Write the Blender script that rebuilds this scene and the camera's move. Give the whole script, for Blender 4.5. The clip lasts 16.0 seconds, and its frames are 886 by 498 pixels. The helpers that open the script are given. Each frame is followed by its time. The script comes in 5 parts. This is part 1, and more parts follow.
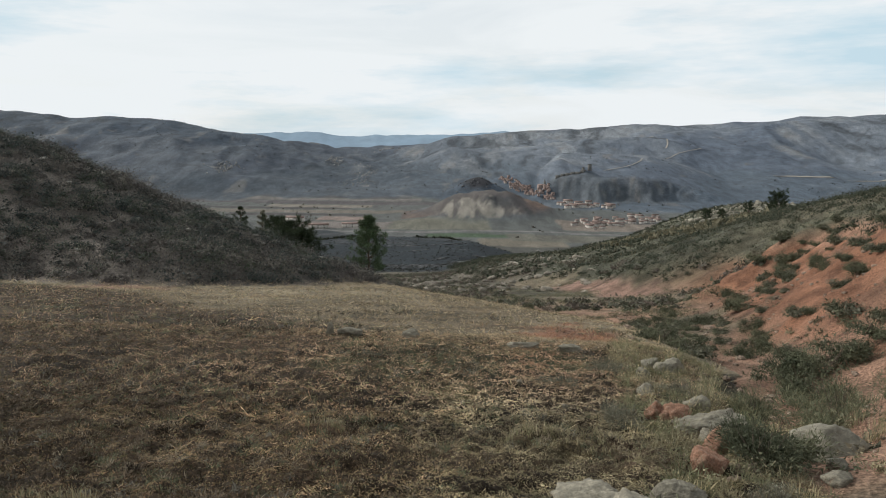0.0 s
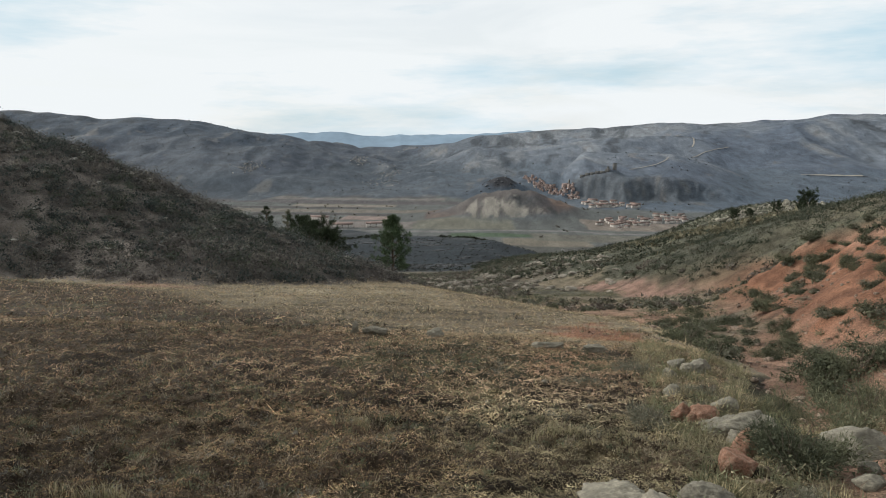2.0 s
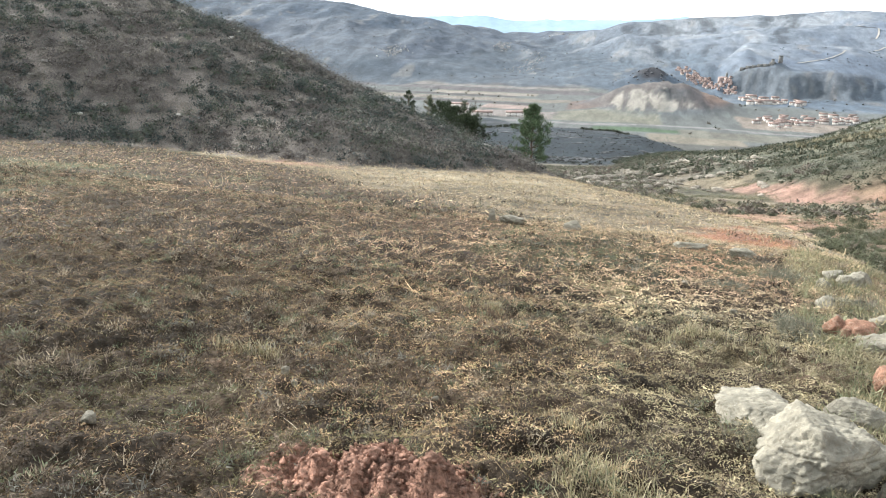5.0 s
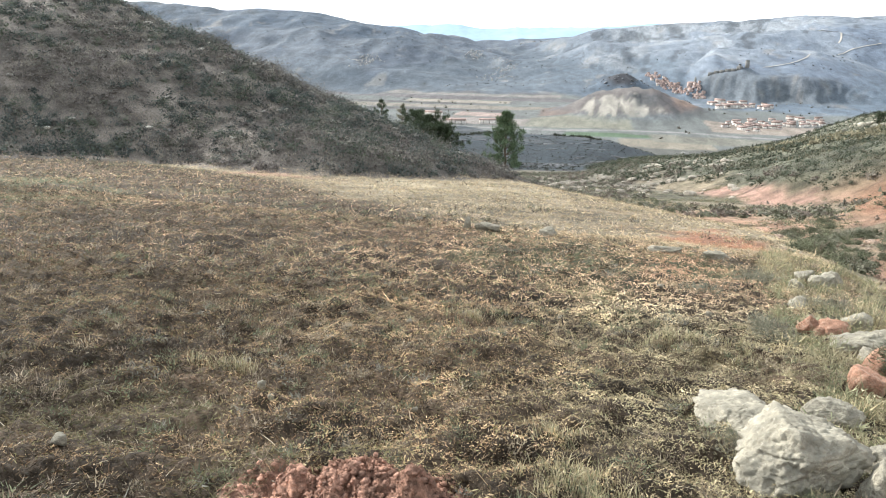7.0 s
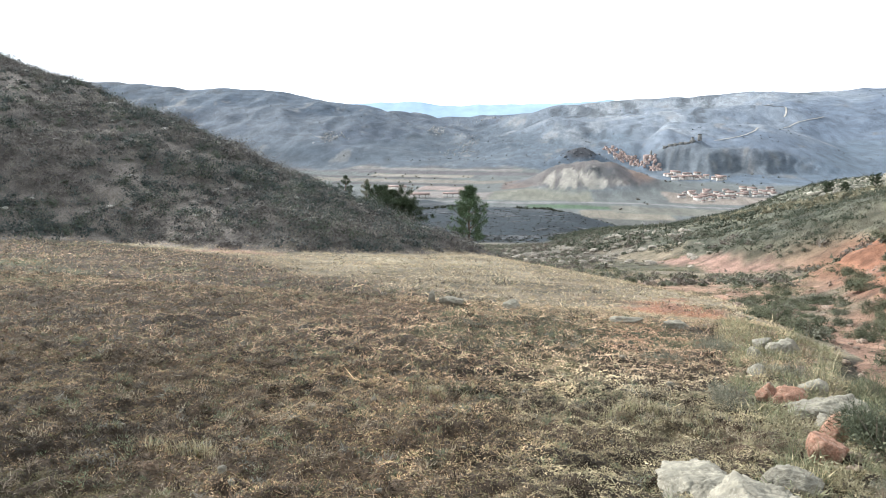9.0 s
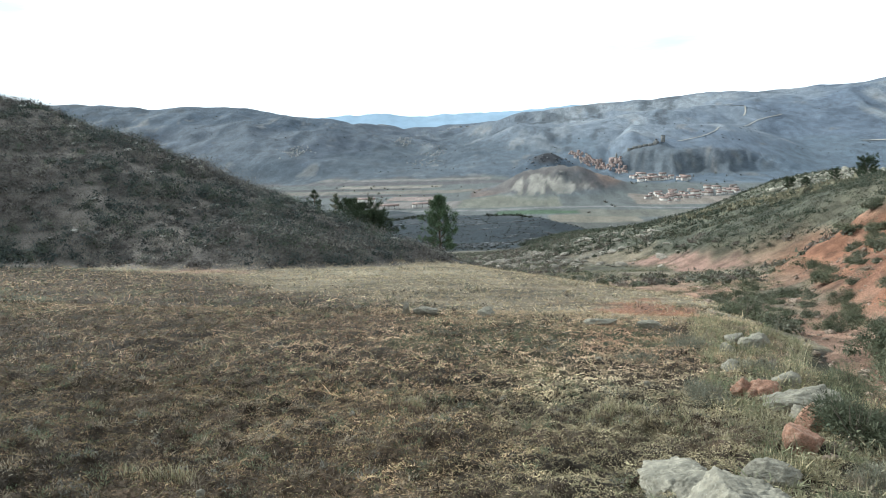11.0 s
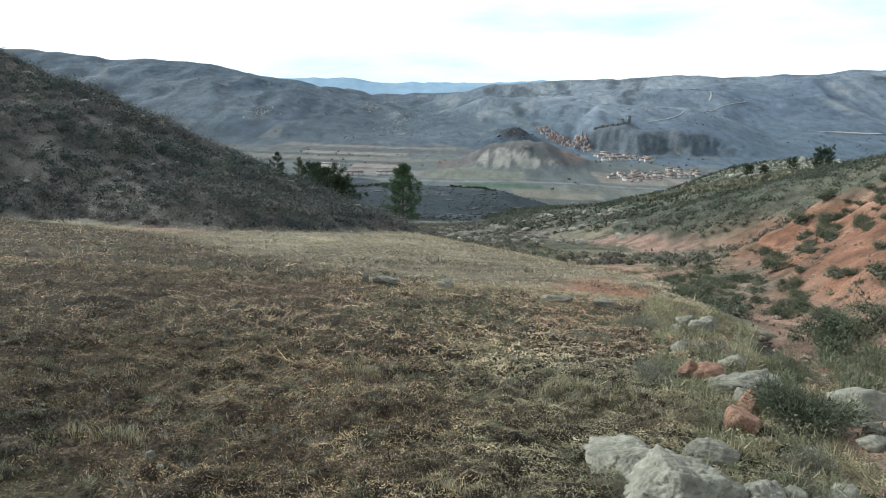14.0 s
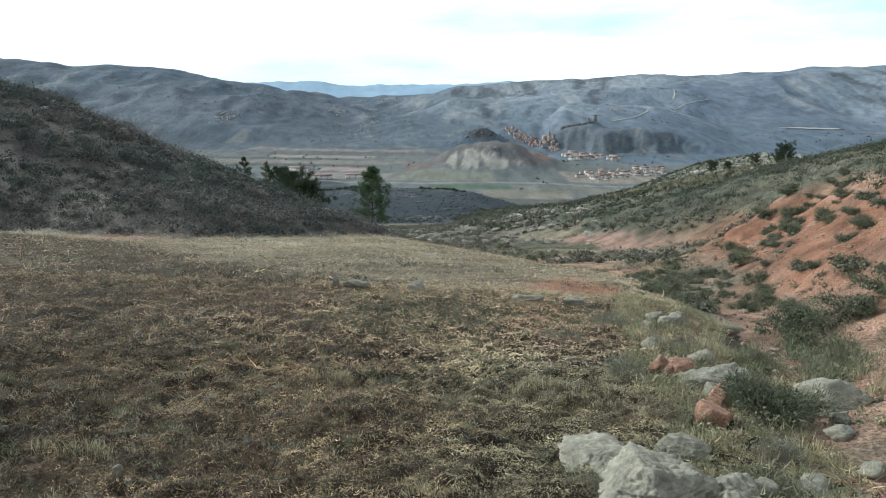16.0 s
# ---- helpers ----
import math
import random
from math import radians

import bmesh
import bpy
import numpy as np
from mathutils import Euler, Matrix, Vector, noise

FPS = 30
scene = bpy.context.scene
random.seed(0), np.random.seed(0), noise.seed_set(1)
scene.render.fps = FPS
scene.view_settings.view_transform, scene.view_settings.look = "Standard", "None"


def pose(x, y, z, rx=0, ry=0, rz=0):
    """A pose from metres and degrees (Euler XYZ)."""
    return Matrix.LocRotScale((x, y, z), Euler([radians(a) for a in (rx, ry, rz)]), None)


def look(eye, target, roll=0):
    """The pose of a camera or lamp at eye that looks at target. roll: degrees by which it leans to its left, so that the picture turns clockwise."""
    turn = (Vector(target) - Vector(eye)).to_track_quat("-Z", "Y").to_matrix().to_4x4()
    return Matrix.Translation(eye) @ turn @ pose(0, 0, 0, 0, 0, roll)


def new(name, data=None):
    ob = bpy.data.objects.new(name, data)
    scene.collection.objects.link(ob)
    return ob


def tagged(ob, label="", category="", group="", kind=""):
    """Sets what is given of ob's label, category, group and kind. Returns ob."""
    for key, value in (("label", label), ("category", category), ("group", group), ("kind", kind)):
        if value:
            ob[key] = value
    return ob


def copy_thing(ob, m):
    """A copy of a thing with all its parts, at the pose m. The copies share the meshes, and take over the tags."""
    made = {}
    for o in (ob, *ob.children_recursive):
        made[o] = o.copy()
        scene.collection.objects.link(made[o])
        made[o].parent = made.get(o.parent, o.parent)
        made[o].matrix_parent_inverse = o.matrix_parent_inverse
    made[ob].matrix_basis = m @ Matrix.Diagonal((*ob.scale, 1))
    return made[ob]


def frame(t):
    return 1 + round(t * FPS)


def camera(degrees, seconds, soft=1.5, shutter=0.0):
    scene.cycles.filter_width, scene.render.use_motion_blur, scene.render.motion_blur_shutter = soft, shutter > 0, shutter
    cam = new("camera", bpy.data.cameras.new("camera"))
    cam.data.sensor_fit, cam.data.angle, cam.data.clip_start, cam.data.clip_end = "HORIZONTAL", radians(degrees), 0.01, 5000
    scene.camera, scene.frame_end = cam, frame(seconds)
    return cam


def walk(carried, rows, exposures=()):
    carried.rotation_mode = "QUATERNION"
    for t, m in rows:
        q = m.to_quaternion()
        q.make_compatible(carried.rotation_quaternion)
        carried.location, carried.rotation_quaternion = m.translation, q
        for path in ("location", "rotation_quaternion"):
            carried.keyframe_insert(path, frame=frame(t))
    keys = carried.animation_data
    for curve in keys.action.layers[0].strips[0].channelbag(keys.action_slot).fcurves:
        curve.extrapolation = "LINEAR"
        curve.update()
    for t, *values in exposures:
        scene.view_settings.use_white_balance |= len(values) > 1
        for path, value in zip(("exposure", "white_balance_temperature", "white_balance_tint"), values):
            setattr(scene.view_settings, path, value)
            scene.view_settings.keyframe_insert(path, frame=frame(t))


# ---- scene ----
cam = camera(62.26, 16.0, soft=1.0)
EYE = Vector((0.0, 0.0, 1.6))

# seconds, yaw to the left, pitch, roll in degrees, sway of the eye in metres
PATH = [
    (0, -0.00, -9.00, -0.00, 0.000, -0.000, 0.000), (0.5, -0.03, -9.41, -0.00, -0.000, -0.010, 0.009), (1, 0.29, -9.48, 0.45, -0.012, -0.017, 0.013),
    (1.5, 1.20, -9.19, -0.08, -0.018, -0.002, 0.006), (2, 1.88, -9.03, -0.24, -0.012, -0.007, 0.001), (2.5, 2.61, -9.16, 0.33, -0.026, -0.015, -0.001),
    (3, 4.25, -11.63, 0.31, -0.042, 0.025, -0.009), (3.5, 5.63, -12.95, 0.85, -0.052, 0.012, -0.028), (4, 11.18, -17.33, 1.71, -0.105, 0.055, -0.058),
    (4.2, 13.05, -17.87, 0.82, -0.064, 0.039, -0.046), (6.5, 11.06, -16.94, 0.12, -0.076, 0.060, -0.038), (7, 10.69, -16.97, 0.02, -0.074, 0.068, -0.043),
    (7.5, 10.26, -16.60, -0.56, -0.065, 0.052, -0.029), (8, 9.29, -15.79, -0.25, -0.062, 0.055, -0.023), (8.5, 8.69, -12.92, -0.16, -0.053, 0.039, -0.009),
    (9, 7.91, -11.28, -0.38, -0.036, 0.007, 0.002), (9.2, 7.19, -11.23, -1.11, -0.023, 0.006, 0.005), (11.3, 5.62, -10.51, -2.42, -0.046, 0.019, -0.002),
    (11.5, 6.60, -10.50, -2.80, -0.035, 0.019, 0.004), (12, 5.90, -10.36, -1.12, -0.040, 0.030, 0.000), (12.5, 5.04, -9.81, -0.72, -0.027, 0.004, 0.014),
    (13, 4.56, -9.54, -2.90, -0.031, -0.006, 0.024), (13.5, 4.21, -10.62, -0.92, -0.028, 0.014, 0.010), (14, 2.62, -12.95, 0.93, -0.039, 0.004, 0.023),
    (14.5, 1.42, -11.75, 0.42, -0.035, 0.027, 0.020), (15, 1.44, -12.19, 0.20, -0.035, 0.019, 0.022), (15.5, 0.89, -12.48, 0.64, -0.037, 0.024, 0.016),
    (16, 0.27, -12.79, 0.15, -0.033, 0.026, 0.021),
]


def aim(yaw, pitch, roll, dx, dy, dz):
    y, p = radians(yaw), radians(pitch)
    ahead = Vector((-math.sin(y) * math.cos(p), math.cos(y) * math.cos(p), math.sin(p)))
    eye = EYE + Vector((dx, dy, dz))
    return look(eye, eye + ahead, roll)


walk(cam, [(row[0], aim(*row[1:])) for row in PATH],
     [(0, -0.15, 6350, 8), (2.6, -0.02, 6380, 8), (3.4, 0.48, 6150, 8), (4.2, 1.1, 6100, 8), (6.5, 1.5, 6200, 8), (7.0, 1.45, 6150, 8), (8.0, 1.45, 6100, 8), (9.0, 1.25, 5950, 8),
      (11.5, 0.7, 5700, 0), (12.5, 0.68, 5650, 0), (13.2, 0.48, 5600, 0), (16.0, 0.45, 5650, 0)])

# ---- light ----
SUN_AZ, SUN_EL = -64.0, 31.0   # degrees from the view's forward to the right; above the horizon
world = bpy.data.worlds.new("world")
scene.world = world
world.use_nodes = True
wt = world.node_tree
wt.nodes.clear()


def wn(kind, **kw):
    n = wt.nodes.new(kind)
    for k, v in kw.items():
        n.inputs[k].default_value = v
    return n


sky = wt.nodes.new("ShaderNodeTexSky")
sky.sky_type = "NISHITA"
sky.sun_disc = False
sky.sun_elevation, sky.sun_rotation = radians(SUN_EL), radians(SUN_AZ)
tc = wt.nodes.new("ShaderNodeTexCoord")
mp = wn("ShaderNodeMapping", Scale=(1.6, 1.6, 9.0), Location=(0.3, 0.1, 0.2))
cl = wn("ShaderNodeTexNoise", Scale=1.7, Detail=7.0, Roughness=0.55, Distortion=0.4)
ramp = wt.nodes.new("ShaderNodeValToRGB")
ramp.color_ramp.elements[0].position, ramp.color_ramp.elements[1].position = 0.36, 0.52
ramp.color_ramp.elements[0].color = (0.85, 0.85, 0.85, 1)
mix = wt.nodes.new("ShaderNodeMix")
mix.data_type = "RGBA"
bg = wn("ShaderNodeBackground", Strength=0.1)
out = wt.nodes.new("ShaderNodeOutputWorld")
cl2 = wn("ShaderNodeTexNoise", Scale=1.3, Detail=6.0, Roughness=0.6)
rc = wt.nodes.new("ShaderNodeValToRGB")
rc.color_ramp.elements[0].color, rc.color_ramp.elements[1].color = (6.4, 8.0, 8.9, 1), (9.6, 9.8, 9.9, 1)
rc.color_ramp.elements[0].position, rc.color_ramp.elements[1].position = 0.33, 0.5
L = wt.links.new
L(tc.outputs["Generated"], mp.inputs["Vector"])
L(mp.outputs[0], cl.inputs["Vector"])
L(mp.outputs[0], cl2.inputs["Vector"])
# greyer cloud overhead
sx = wt.nodes.new("ShaderNodeSeparateXYZ")
mr = wn("ShaderNodeMapRange")
for k, v in (("From Min", 0.3), ("From Max", 0.75), ("To Min", 1.0), ("To Max", 0.5)):
    mr.inputs[k].default_value = v
dim = wt.nodes.new("ShaderNodeVectorMath")
dim.operation = "SCALE"
L(tc.outputs["Generated"], sx.inputs[0])
L(sx.outputs["Z"], mr.inputs["Value"])
L(rc.outputs["Color"], dim.inputs[0])
L(mr.outputs[0], dim.inputs["Scale"])
L(cl.outputs["Fac"], ramp.inputs["Fac"])
# a thinner streak of blue low over the valley
gm = wn("ShaderNodeMapping", Scale=(3.4, 0.0, 30.0), Location=(-0.35, 0.0, -2.35))
gs = wt.nodes.new("ShaderNodeTexGradient")
gs.gradient_type = "SPHERICAL"
gap = wt.nodes.new("ShaderNodeMath")
gap.operation = "MULTIPLY_ADD"
gap.inputs[1].default_value = -0.2
L(tc.outputs["Generated"], gm.inputs["Vector"])
L(gm.outputs[0], gs.inputs["Vector"])
L(gs.outputs["Fac"], gap.inputs[0])
L(cl2.outputs["Fac"], gap.inputs[2])
L(gap.outputs[0], rc.inputs["Fac"])
L(ramp.outputs["Color"], mix.inputs[0])
L(sky.outputs[0], mix.inputs[6])
L(dim.outputs[0], mix.inputs[7])
L(mix.outputs[2], bg.inputs["Color"])
L(bg.outputs[0], out.inputs["Surface"])

sd = bpy.data.lights.new("sun", "SUN")
sd.energy, sd.angle, sd.color = 3.6, radians(4), (1.0, 0.95, 0.87)
sun = new("sun", sd)
a, e = radians(SUN_AZ), radians(SUN_EL)
sun.matrix_world = look(Vector((math.sin(a) * math.cos(e), math.cos(a) * math.cos(e), math.sin(e))) * 100, (0, 0, 0))


# ---- terrain ----
def smin(a, b, k):
    h = np.clip(0.5 + 0.5 * (b - a) / k, 0, 1)
    return b * (1 - h) + a * h - k * h * (1 - h)


def smax(a, b, k):
    return -smin(-a, -b, k)


def step(a, b, x):
    t = np.clip((x - a) / (b - a), 0, 1)
    return t * t * (3 - 2 * t)


def soft(x, k):
    return np.where(x > 12 * k, x, k * np.log1p(np.exp(np.minimum(x / k, 12))))


_rng = np.random.default_rng(7)
_LAT = _rng.random((256, 256))


def vnoise(x, y):
    xi, yi = np.floor(x).astype(int), np.floor(y).astype(int)
    fx, fy = x - xi, y - yi
    fx, fy = fx * fx * (3 - 2 * fx), fy * fy * (3 - 2 * fy)
    g = lambda i, j: _LAT[(xi + i) & 255, (yi + j) & 255]
    return (g(0, 0) * (1 - fx) + g(1, 0) * fx) * (1 - fy) + (g(0, 1) * (1 - fx) + g(1, 1) * fx) * fy - 0.5


def fbm(x, y, size, octaves=4, gain=0.5):
    v, amp, s = 0.0, 1.0, 1.0 / size
    for o in range(octaves):
        v = v + amp * vnoise(x * s + 17.3 * o, y * s - 9.1 * o)
        amp, s = amp * gain, s * 2.03
    return v


def gully_foot(y):
    return 1.0 * np.exp(-((y - 11.5) / 3.2) ** 2) + np.where(y < 38, 2.0 + 0.275 * y, np.maximum(12.45 - 0.3 * (y - 38), -5.0))


def heap_shape(x, y):
    """The low heap of red earth thrown up in the field."""
    return np.exp(-((x + 0.95) / 0.52) ** 4 - ((y - 2.6) / 0.26) ** 2)


def near_parts(x, y):
    """Field, left hill and bank heights, and how far each point lies up the hill or past the field's edge."""
    field = -0.155 * y - 0.03 * x + 0.05 * fbm(x, y, 2.5, 4) + (0.09 * fbm(x, y, 0.24, 3) + 0.05 * fbm(x + 3, y, 0.09, 2)) * step(16, 8, y)
    field = field - 0.06 * step(11.6, 13.0, y + 0.1 * x + 0.8 * fbm(x, y, 2.5, 2))
    field = field + 0.085 * heap_shape(x, y) * (1 + 1.5 * fbm(x, y, 0.13, 5, 0.7))
    edge = x - (1.25 + 0.19 * y)
    brow = 0.9 * x + 0.437 * y - 12.1
    field = field - 0.3 * soft(edge, 0.3) - 0.4 * soft(brow, 0.8)
    gully = -0.28 - 0.185 * np.maximum(y, -20) + 0.013 * soft(y - 35, 3) + 0.22 * fbm(x, y, 4, 4)
    s = 0.6 - 0.35 * step(35, 65, y)
    up = x - gully_foot(y) + 1.4 * fbm(x, y, 7, 3) + 1.1 * fbm(x * 0.35, y, 2.2, 4)
    bank = smin(s * soft(up, 0.5), 12 * np.tanh(np.maximum(x, 0) / 45) + 0.4 * fbm(x, y, 9, 4), 0.9)
    bank = bank + 0.16 * fbm(x, y * 0.6, 0.9, 4, 0.6) * step(0.0, 1.0, up) * step(50, 34, y)
    right = gully + bank - 0.4 * soft(y - 150 + 10 * fbm(x, y, 40, 3), 6) * step(5, 30, x)
    right = right - 2.1 * step(60, 110, y) * step(8, 22, x) + 4.3 * np.exp(-((x - 51) / np.where(x < 51, 15, 26)) ** 2 - ((y - 132) / 18) ** 2)
    face = -12.3 - 0.3 * x + 0.2 * y + 0.3 * fbm(x, y, 8, 4) + 0.5 * fbm(x + 7, y, 3.2, 3) + 1.05 * np.exp(-((x + 8.0) / 4.5) ** 2) * step(33, 27, y) - 1.1 * step(-11, -17, x) * step(30, 24, y) + 0.5 * step(-9, -3, x)
    crest = 32.3 - 0.25 * x + 1.2 * fbm(x, y, 11, 3)
    hill = smin(face, 13.0 + 0 * x, 6) - 0.75 * soft(y - crest, 1.2)
    return field, edge, brow, gully, bank, right, up, hill


def height_near(x, y):
    field, edge, brow, gully, bank, right, up, hill = near_parts(x, y)
    plat = -49 - 0.03 * (y - 250) - 0.22 * np.maximum(x - 14, 0) + 0.03 * np.minimum(x, 0) + 3 * fbm(x, y, 45, 4)
    plat = plat - 0.32 * soft(y - 400 + 0.7 * x + 36 * fbm(x, y, 50, 3), 8)
    low = smax(right, smin(plat, right + 200, 4), 3)
    z = smax(field, low, 0.3)
    z = smax(z, hill, 0.35)
    return np.maximum(smin(z, 22 + 0 * x, 8), -120)


AZ_L = [-180, -60, -31, -24, -20, -18.3, -14.7, -11.4, -8, -3.7, -1, 1]
EL_L = [1.2, 1.5, 1.5, 1.24, 0.95, 0.65, -0.36, -0.47, -0.82, -0.95, -0.9, -1.6]
AZ_R = [-6, -4, -1.5, 1.05, 5, 9.35, 15.6, 18, 21.4, 25.8, 28.6, 30.8, 60, 180]
EL_R = [-2.2, -1.5, -0.9, -0.18, 0.22, 0.42, 0.74, 0.68, 1.1, 1.34, 0.97, 1.1, 1.1, 1.2]


def height_far(x, y):
    d, az = np.hypot(x, y), np.degrees(np.arctan2(x, y))
    rough = fbm(x, y, 420, 6, 0.55)
    fine = fbm(x + 900, y, 90, 4)
    ravine = 1 - 2 * np.abs(fbm(x + 300 + 0.12 * (y - 1500), y * 0.42 + 200, 300, 4))
    z = -120 + 2.0 * fbm(x, y, 200, 3)
    for xs, ys, crest, foot in ((AZ_L, EL_L, 2250 + 950 * step(-16, -6, az), 1400 - 60 * step(-8, 0, az)), (AZ_R, EL_R, 2650, 1330 + 60 * step(-2, 6, az))):
        top = 5.0 + crest * np.tan(np.radians(np.interp(az, xs, ys)))
        foot = foot + 160 * fbm(x, y, 500, 3)
        u = (d - foot) / (crest - foot)
        rise = np.clip(u, 0, 1) ** 1.15
        ridge = -120 + (top + 120) * rise + (85 * rough + 16 * fine + 4.5 * fbm(x, y + 70, 34, 3) + 85 * (ravine - 0.62)) * np.clip(u, 0, 1) * np.clip(1.2 - u, 0.05, 1)
        ridge = ridge - 0.25 * soft(d - crest, 30)
        z = smax(z, np.where(u > 0, ridge, -140), 6)
    # the pale-cliffed hillock
    hx, hy = x - 66, y - 1085
    knoll = 41 * np.exp(-(np.abs(hx) / np.where(hx < 0, 78, 84)) ** 2.0 - (hy / 82) ** 2) * (1 + 0.3 * fine + 0.2 * fbm(x, y * 0.35, 20, 4))
    z = z + knoll
    # the castle's crag: a broken cliff whose top runs back into the hillside
    front = d - 1325 + 40 * fbm(x, y * 0.4, 70, 4, 0.6) + 16 * fbm(x + 40, y * 0.4, 15, 3)
    inside = step(6.2, 9.2, az) * step(25.0, 14.5, az)
    spur = -124 + 42 * inside * step(0, 62, front) * (1 + 0.12 * fine) + (0.1 * np.clip(front - 62, 0, 330) - 0.25 * np.maximum(front - 480, 0)) * inside
    spur = spur + 12 * np.exp(-((x - 273) / 15) ** 2 - ((y - 1372) / 15) ** 2) + 7 * np.exp(-((x - 246) / 26) ** 2 - ((y - 1372) / 14) ** 2)
    z = smax(z, np.where((inside > 0) & (front > 0), spur, -140), 5)
    # the old town's slope and the dark rock behind the hillock
    z = z + 26 * np.exp(-((x - 185) / 75) ** 2 - ((y - 1520) / 80) ** 2)
    z = z + 34 * np.exp(-((x - 62) / 48) ** 2 - ((y - 1400) / 45) ** 2) * (1 + 0.5 * fine)
    return z


def height(x, y):
    x, y = np.asarray(x, float), np.asarray(y, float)
    d = np.hypot(x, y)
    w = step(450, 720, d)
    return height_near(x, y) * (1 - w) + height_far(x, y) * w


def mesh_of(name, verts, tris, cols=None):
    """A mesh from arrays of corners and triangles, with a colour for each corner."""
    me = bpy.data.meshes.new(name)
    verts, tris = np.asarray(verts, np.float32), np.asarray(tris, np.int32)
    me.vertices.add(len(verts))
    me.vertices.foreach_set("co", verts.ravel())
    me.loops.add(tris.size)
    me.loops.foreach_set("vertex_index", tris.ravel())
    me.polygons.add(len(tris))
    me.polygons.foreach_set("loop_start", np.arange(0, tris.size, 3, dtype=np.int32))
    me.update(calc_edges=True)
    if cols is not None:
        at = me.color_attributes.new("tint", "FLOAT_COLOR", "POINT")
        c = np.ones((len(verts), 4), np.float32)
        c[:, :3] = cols
        at.data.foreach_set("color", c.ravel())
    return me


# ---- materials ----
def material(name, colour=None, rough=0.9, grain=30.0, amount=0.25, bump=0.3, dist=0.02, spots=None, tint=False, coarse=3.0, spec=0.2, sheer=0.0, island=0.0, wide=0.0, stain=None):
    """A rough natural surface: a base colour (or the mesh's tint), broken up at two scales, with relief."""
    m = bpy.data.materials.new(name)
    m.use_nodes = True
    nt = m.node_tree
    nd, lk = nt.nodes, nt.links.new
    b = nd["Principled BSDF"]
    b.inputs["Roughness"].default_value = rough
    b.inputs["Specular IOR Level"].default_value = spec
    if tint:
        src = nd.new("ShaderNodeVertexColor")
        src.layer_name = "tint"
        col = src.outputs["Color"]
    else:
        rgb = nd.new("ShaderNodeRGB")
        rgb.outputs[0].default_value = (*colour, 1)
        col = rgb.outputs[0]
    tcn = nd.new("ShaderNodeTexCoord")
    n1, n2 = nd.new("ShaderNodeTexNoise"), nd.new("ShaderNodeTexNoise")
    for n, sc, det in ((n1, grain, 6), (n2, coarse, 4)):
        n.inputs["Scale"].default_value, n.inputs["Detail"].default_value = sc, det
        n.inputs["Roughness"].default_value = 0.62
        lk(tcn.outputs["Object"], n.inputs["Vector"])
    for n, amt in ((n1, amount), (n2, amount * 0.8)):
        r = nd.new("ShaderNodeMapRange")
        r.inputs["From Min"].default_value, r.inputs["From Max"].default_value = 0.36, 0.64
        r.inputs["To Min"].default_value, r.inputs["To Max"].default_value = 1 - amt, 1 + amt
        lk(n.outputs["Fac"], r.inputs["Value"])
        mx = nd.new("ShaderNodeVectorMath")
        mx.operation = "SCALE"
        lk(col, mx.inputs[0])
        lk(r.outputs[0], mx.inputs["Scale"])
        col = mx.outputs[0]
    if wide:
        nw = nd.new("ShaderNodeTexNoise")
        nw.inputs["Scale"].default_value, nw.inputs["Detail"].default_value, nw.inputs["Roughness"].default_value = wide, 8, 0.75
        mpw = nd.new("ShaderNodeMapping")
        mpw.inputs["Scale"].default_value = (1.0, 0.3, 1.0)
        lk(tcn.outputs["Object"], mpw.inputs["Vector"])
        lk(mpw.outputs[0], nw.inputs["Vector"])
        r = nd.new("ShaderNodeMapRange")
        r.inputs["From Min"].default_value, r.inputs["From Max"].default_value = 0.38, 0.62
        r.inputs["To Min"].default_value, r.inputs["To Max"].default_value = 0.74, 1.26
        lk(nw.outputs["Fac"], r.inputs["Value"])
        mx = nd.new("ShaderNodeVectorMath")
        mx.operation = "SCALE"
        lk(col, mx.inputs[0])
        lk(r.outputs[0], mx.inputs["Scale"])
        col = mx.outputs[0]
    if spots:
        sp = nd.new("ShaderNodeTexVoronoi")
        sp.inputs["Scale"].default_value = spots[1]
        lk(tcn.outputs["Object"], sp.inputs["Vector"])
        rr = nd.new("ShaderNodeMapRange")
        rr.inputs["From Min"].default_value, rr.inputs["From Max"].default_value = spots[2], spots[2] * 0.6
        rr.inputs["To Max"].default_value = spots[3]
        lk(sp.outputs["Distance"], rr.inputs["Value"])
        mm = nd.new("ShaderNodeMix")
        mm.data_type = "RGBA"
        lk(rr.outputs[0], mm.inputs[0])
        lk(col, mm.inputs[6])
        mm.inputs[7].default_value = (*spots[0], 1)
        col = mm.outputs[2]
    if stain:
        ns = nd.new("ShaderNodeTexNoise")
        ns.inputs["Scale"].default_value, ns.inputs["Detail"].default_value, ns.inputs["Roughness"].default_value = stain[1], 8, 0.7
        lk(tcn.outputs["Object"], ns.inputs["Vector"])
        rs = nd.new("ShaderNodeMapRange")
        rs.inputs["From Min"].default_value, rs.inputs["From Max"].default_value, rs.inputs["To Max"].default_value = 0.5, 0.6, stain[2]
        lk(ns.outputs["Fac"], rs.inputs["Value"])
        mst = nd.new("ShaderNodeMix")
        mst.data_type = "RGBA"
        lk(rs.outputs[0], mst.inputs[0])
        lk(col, mst.inputs[6])
        mst.inputs[7].default_value = (*stain[0], 1)
        col = mst.outputs[2]
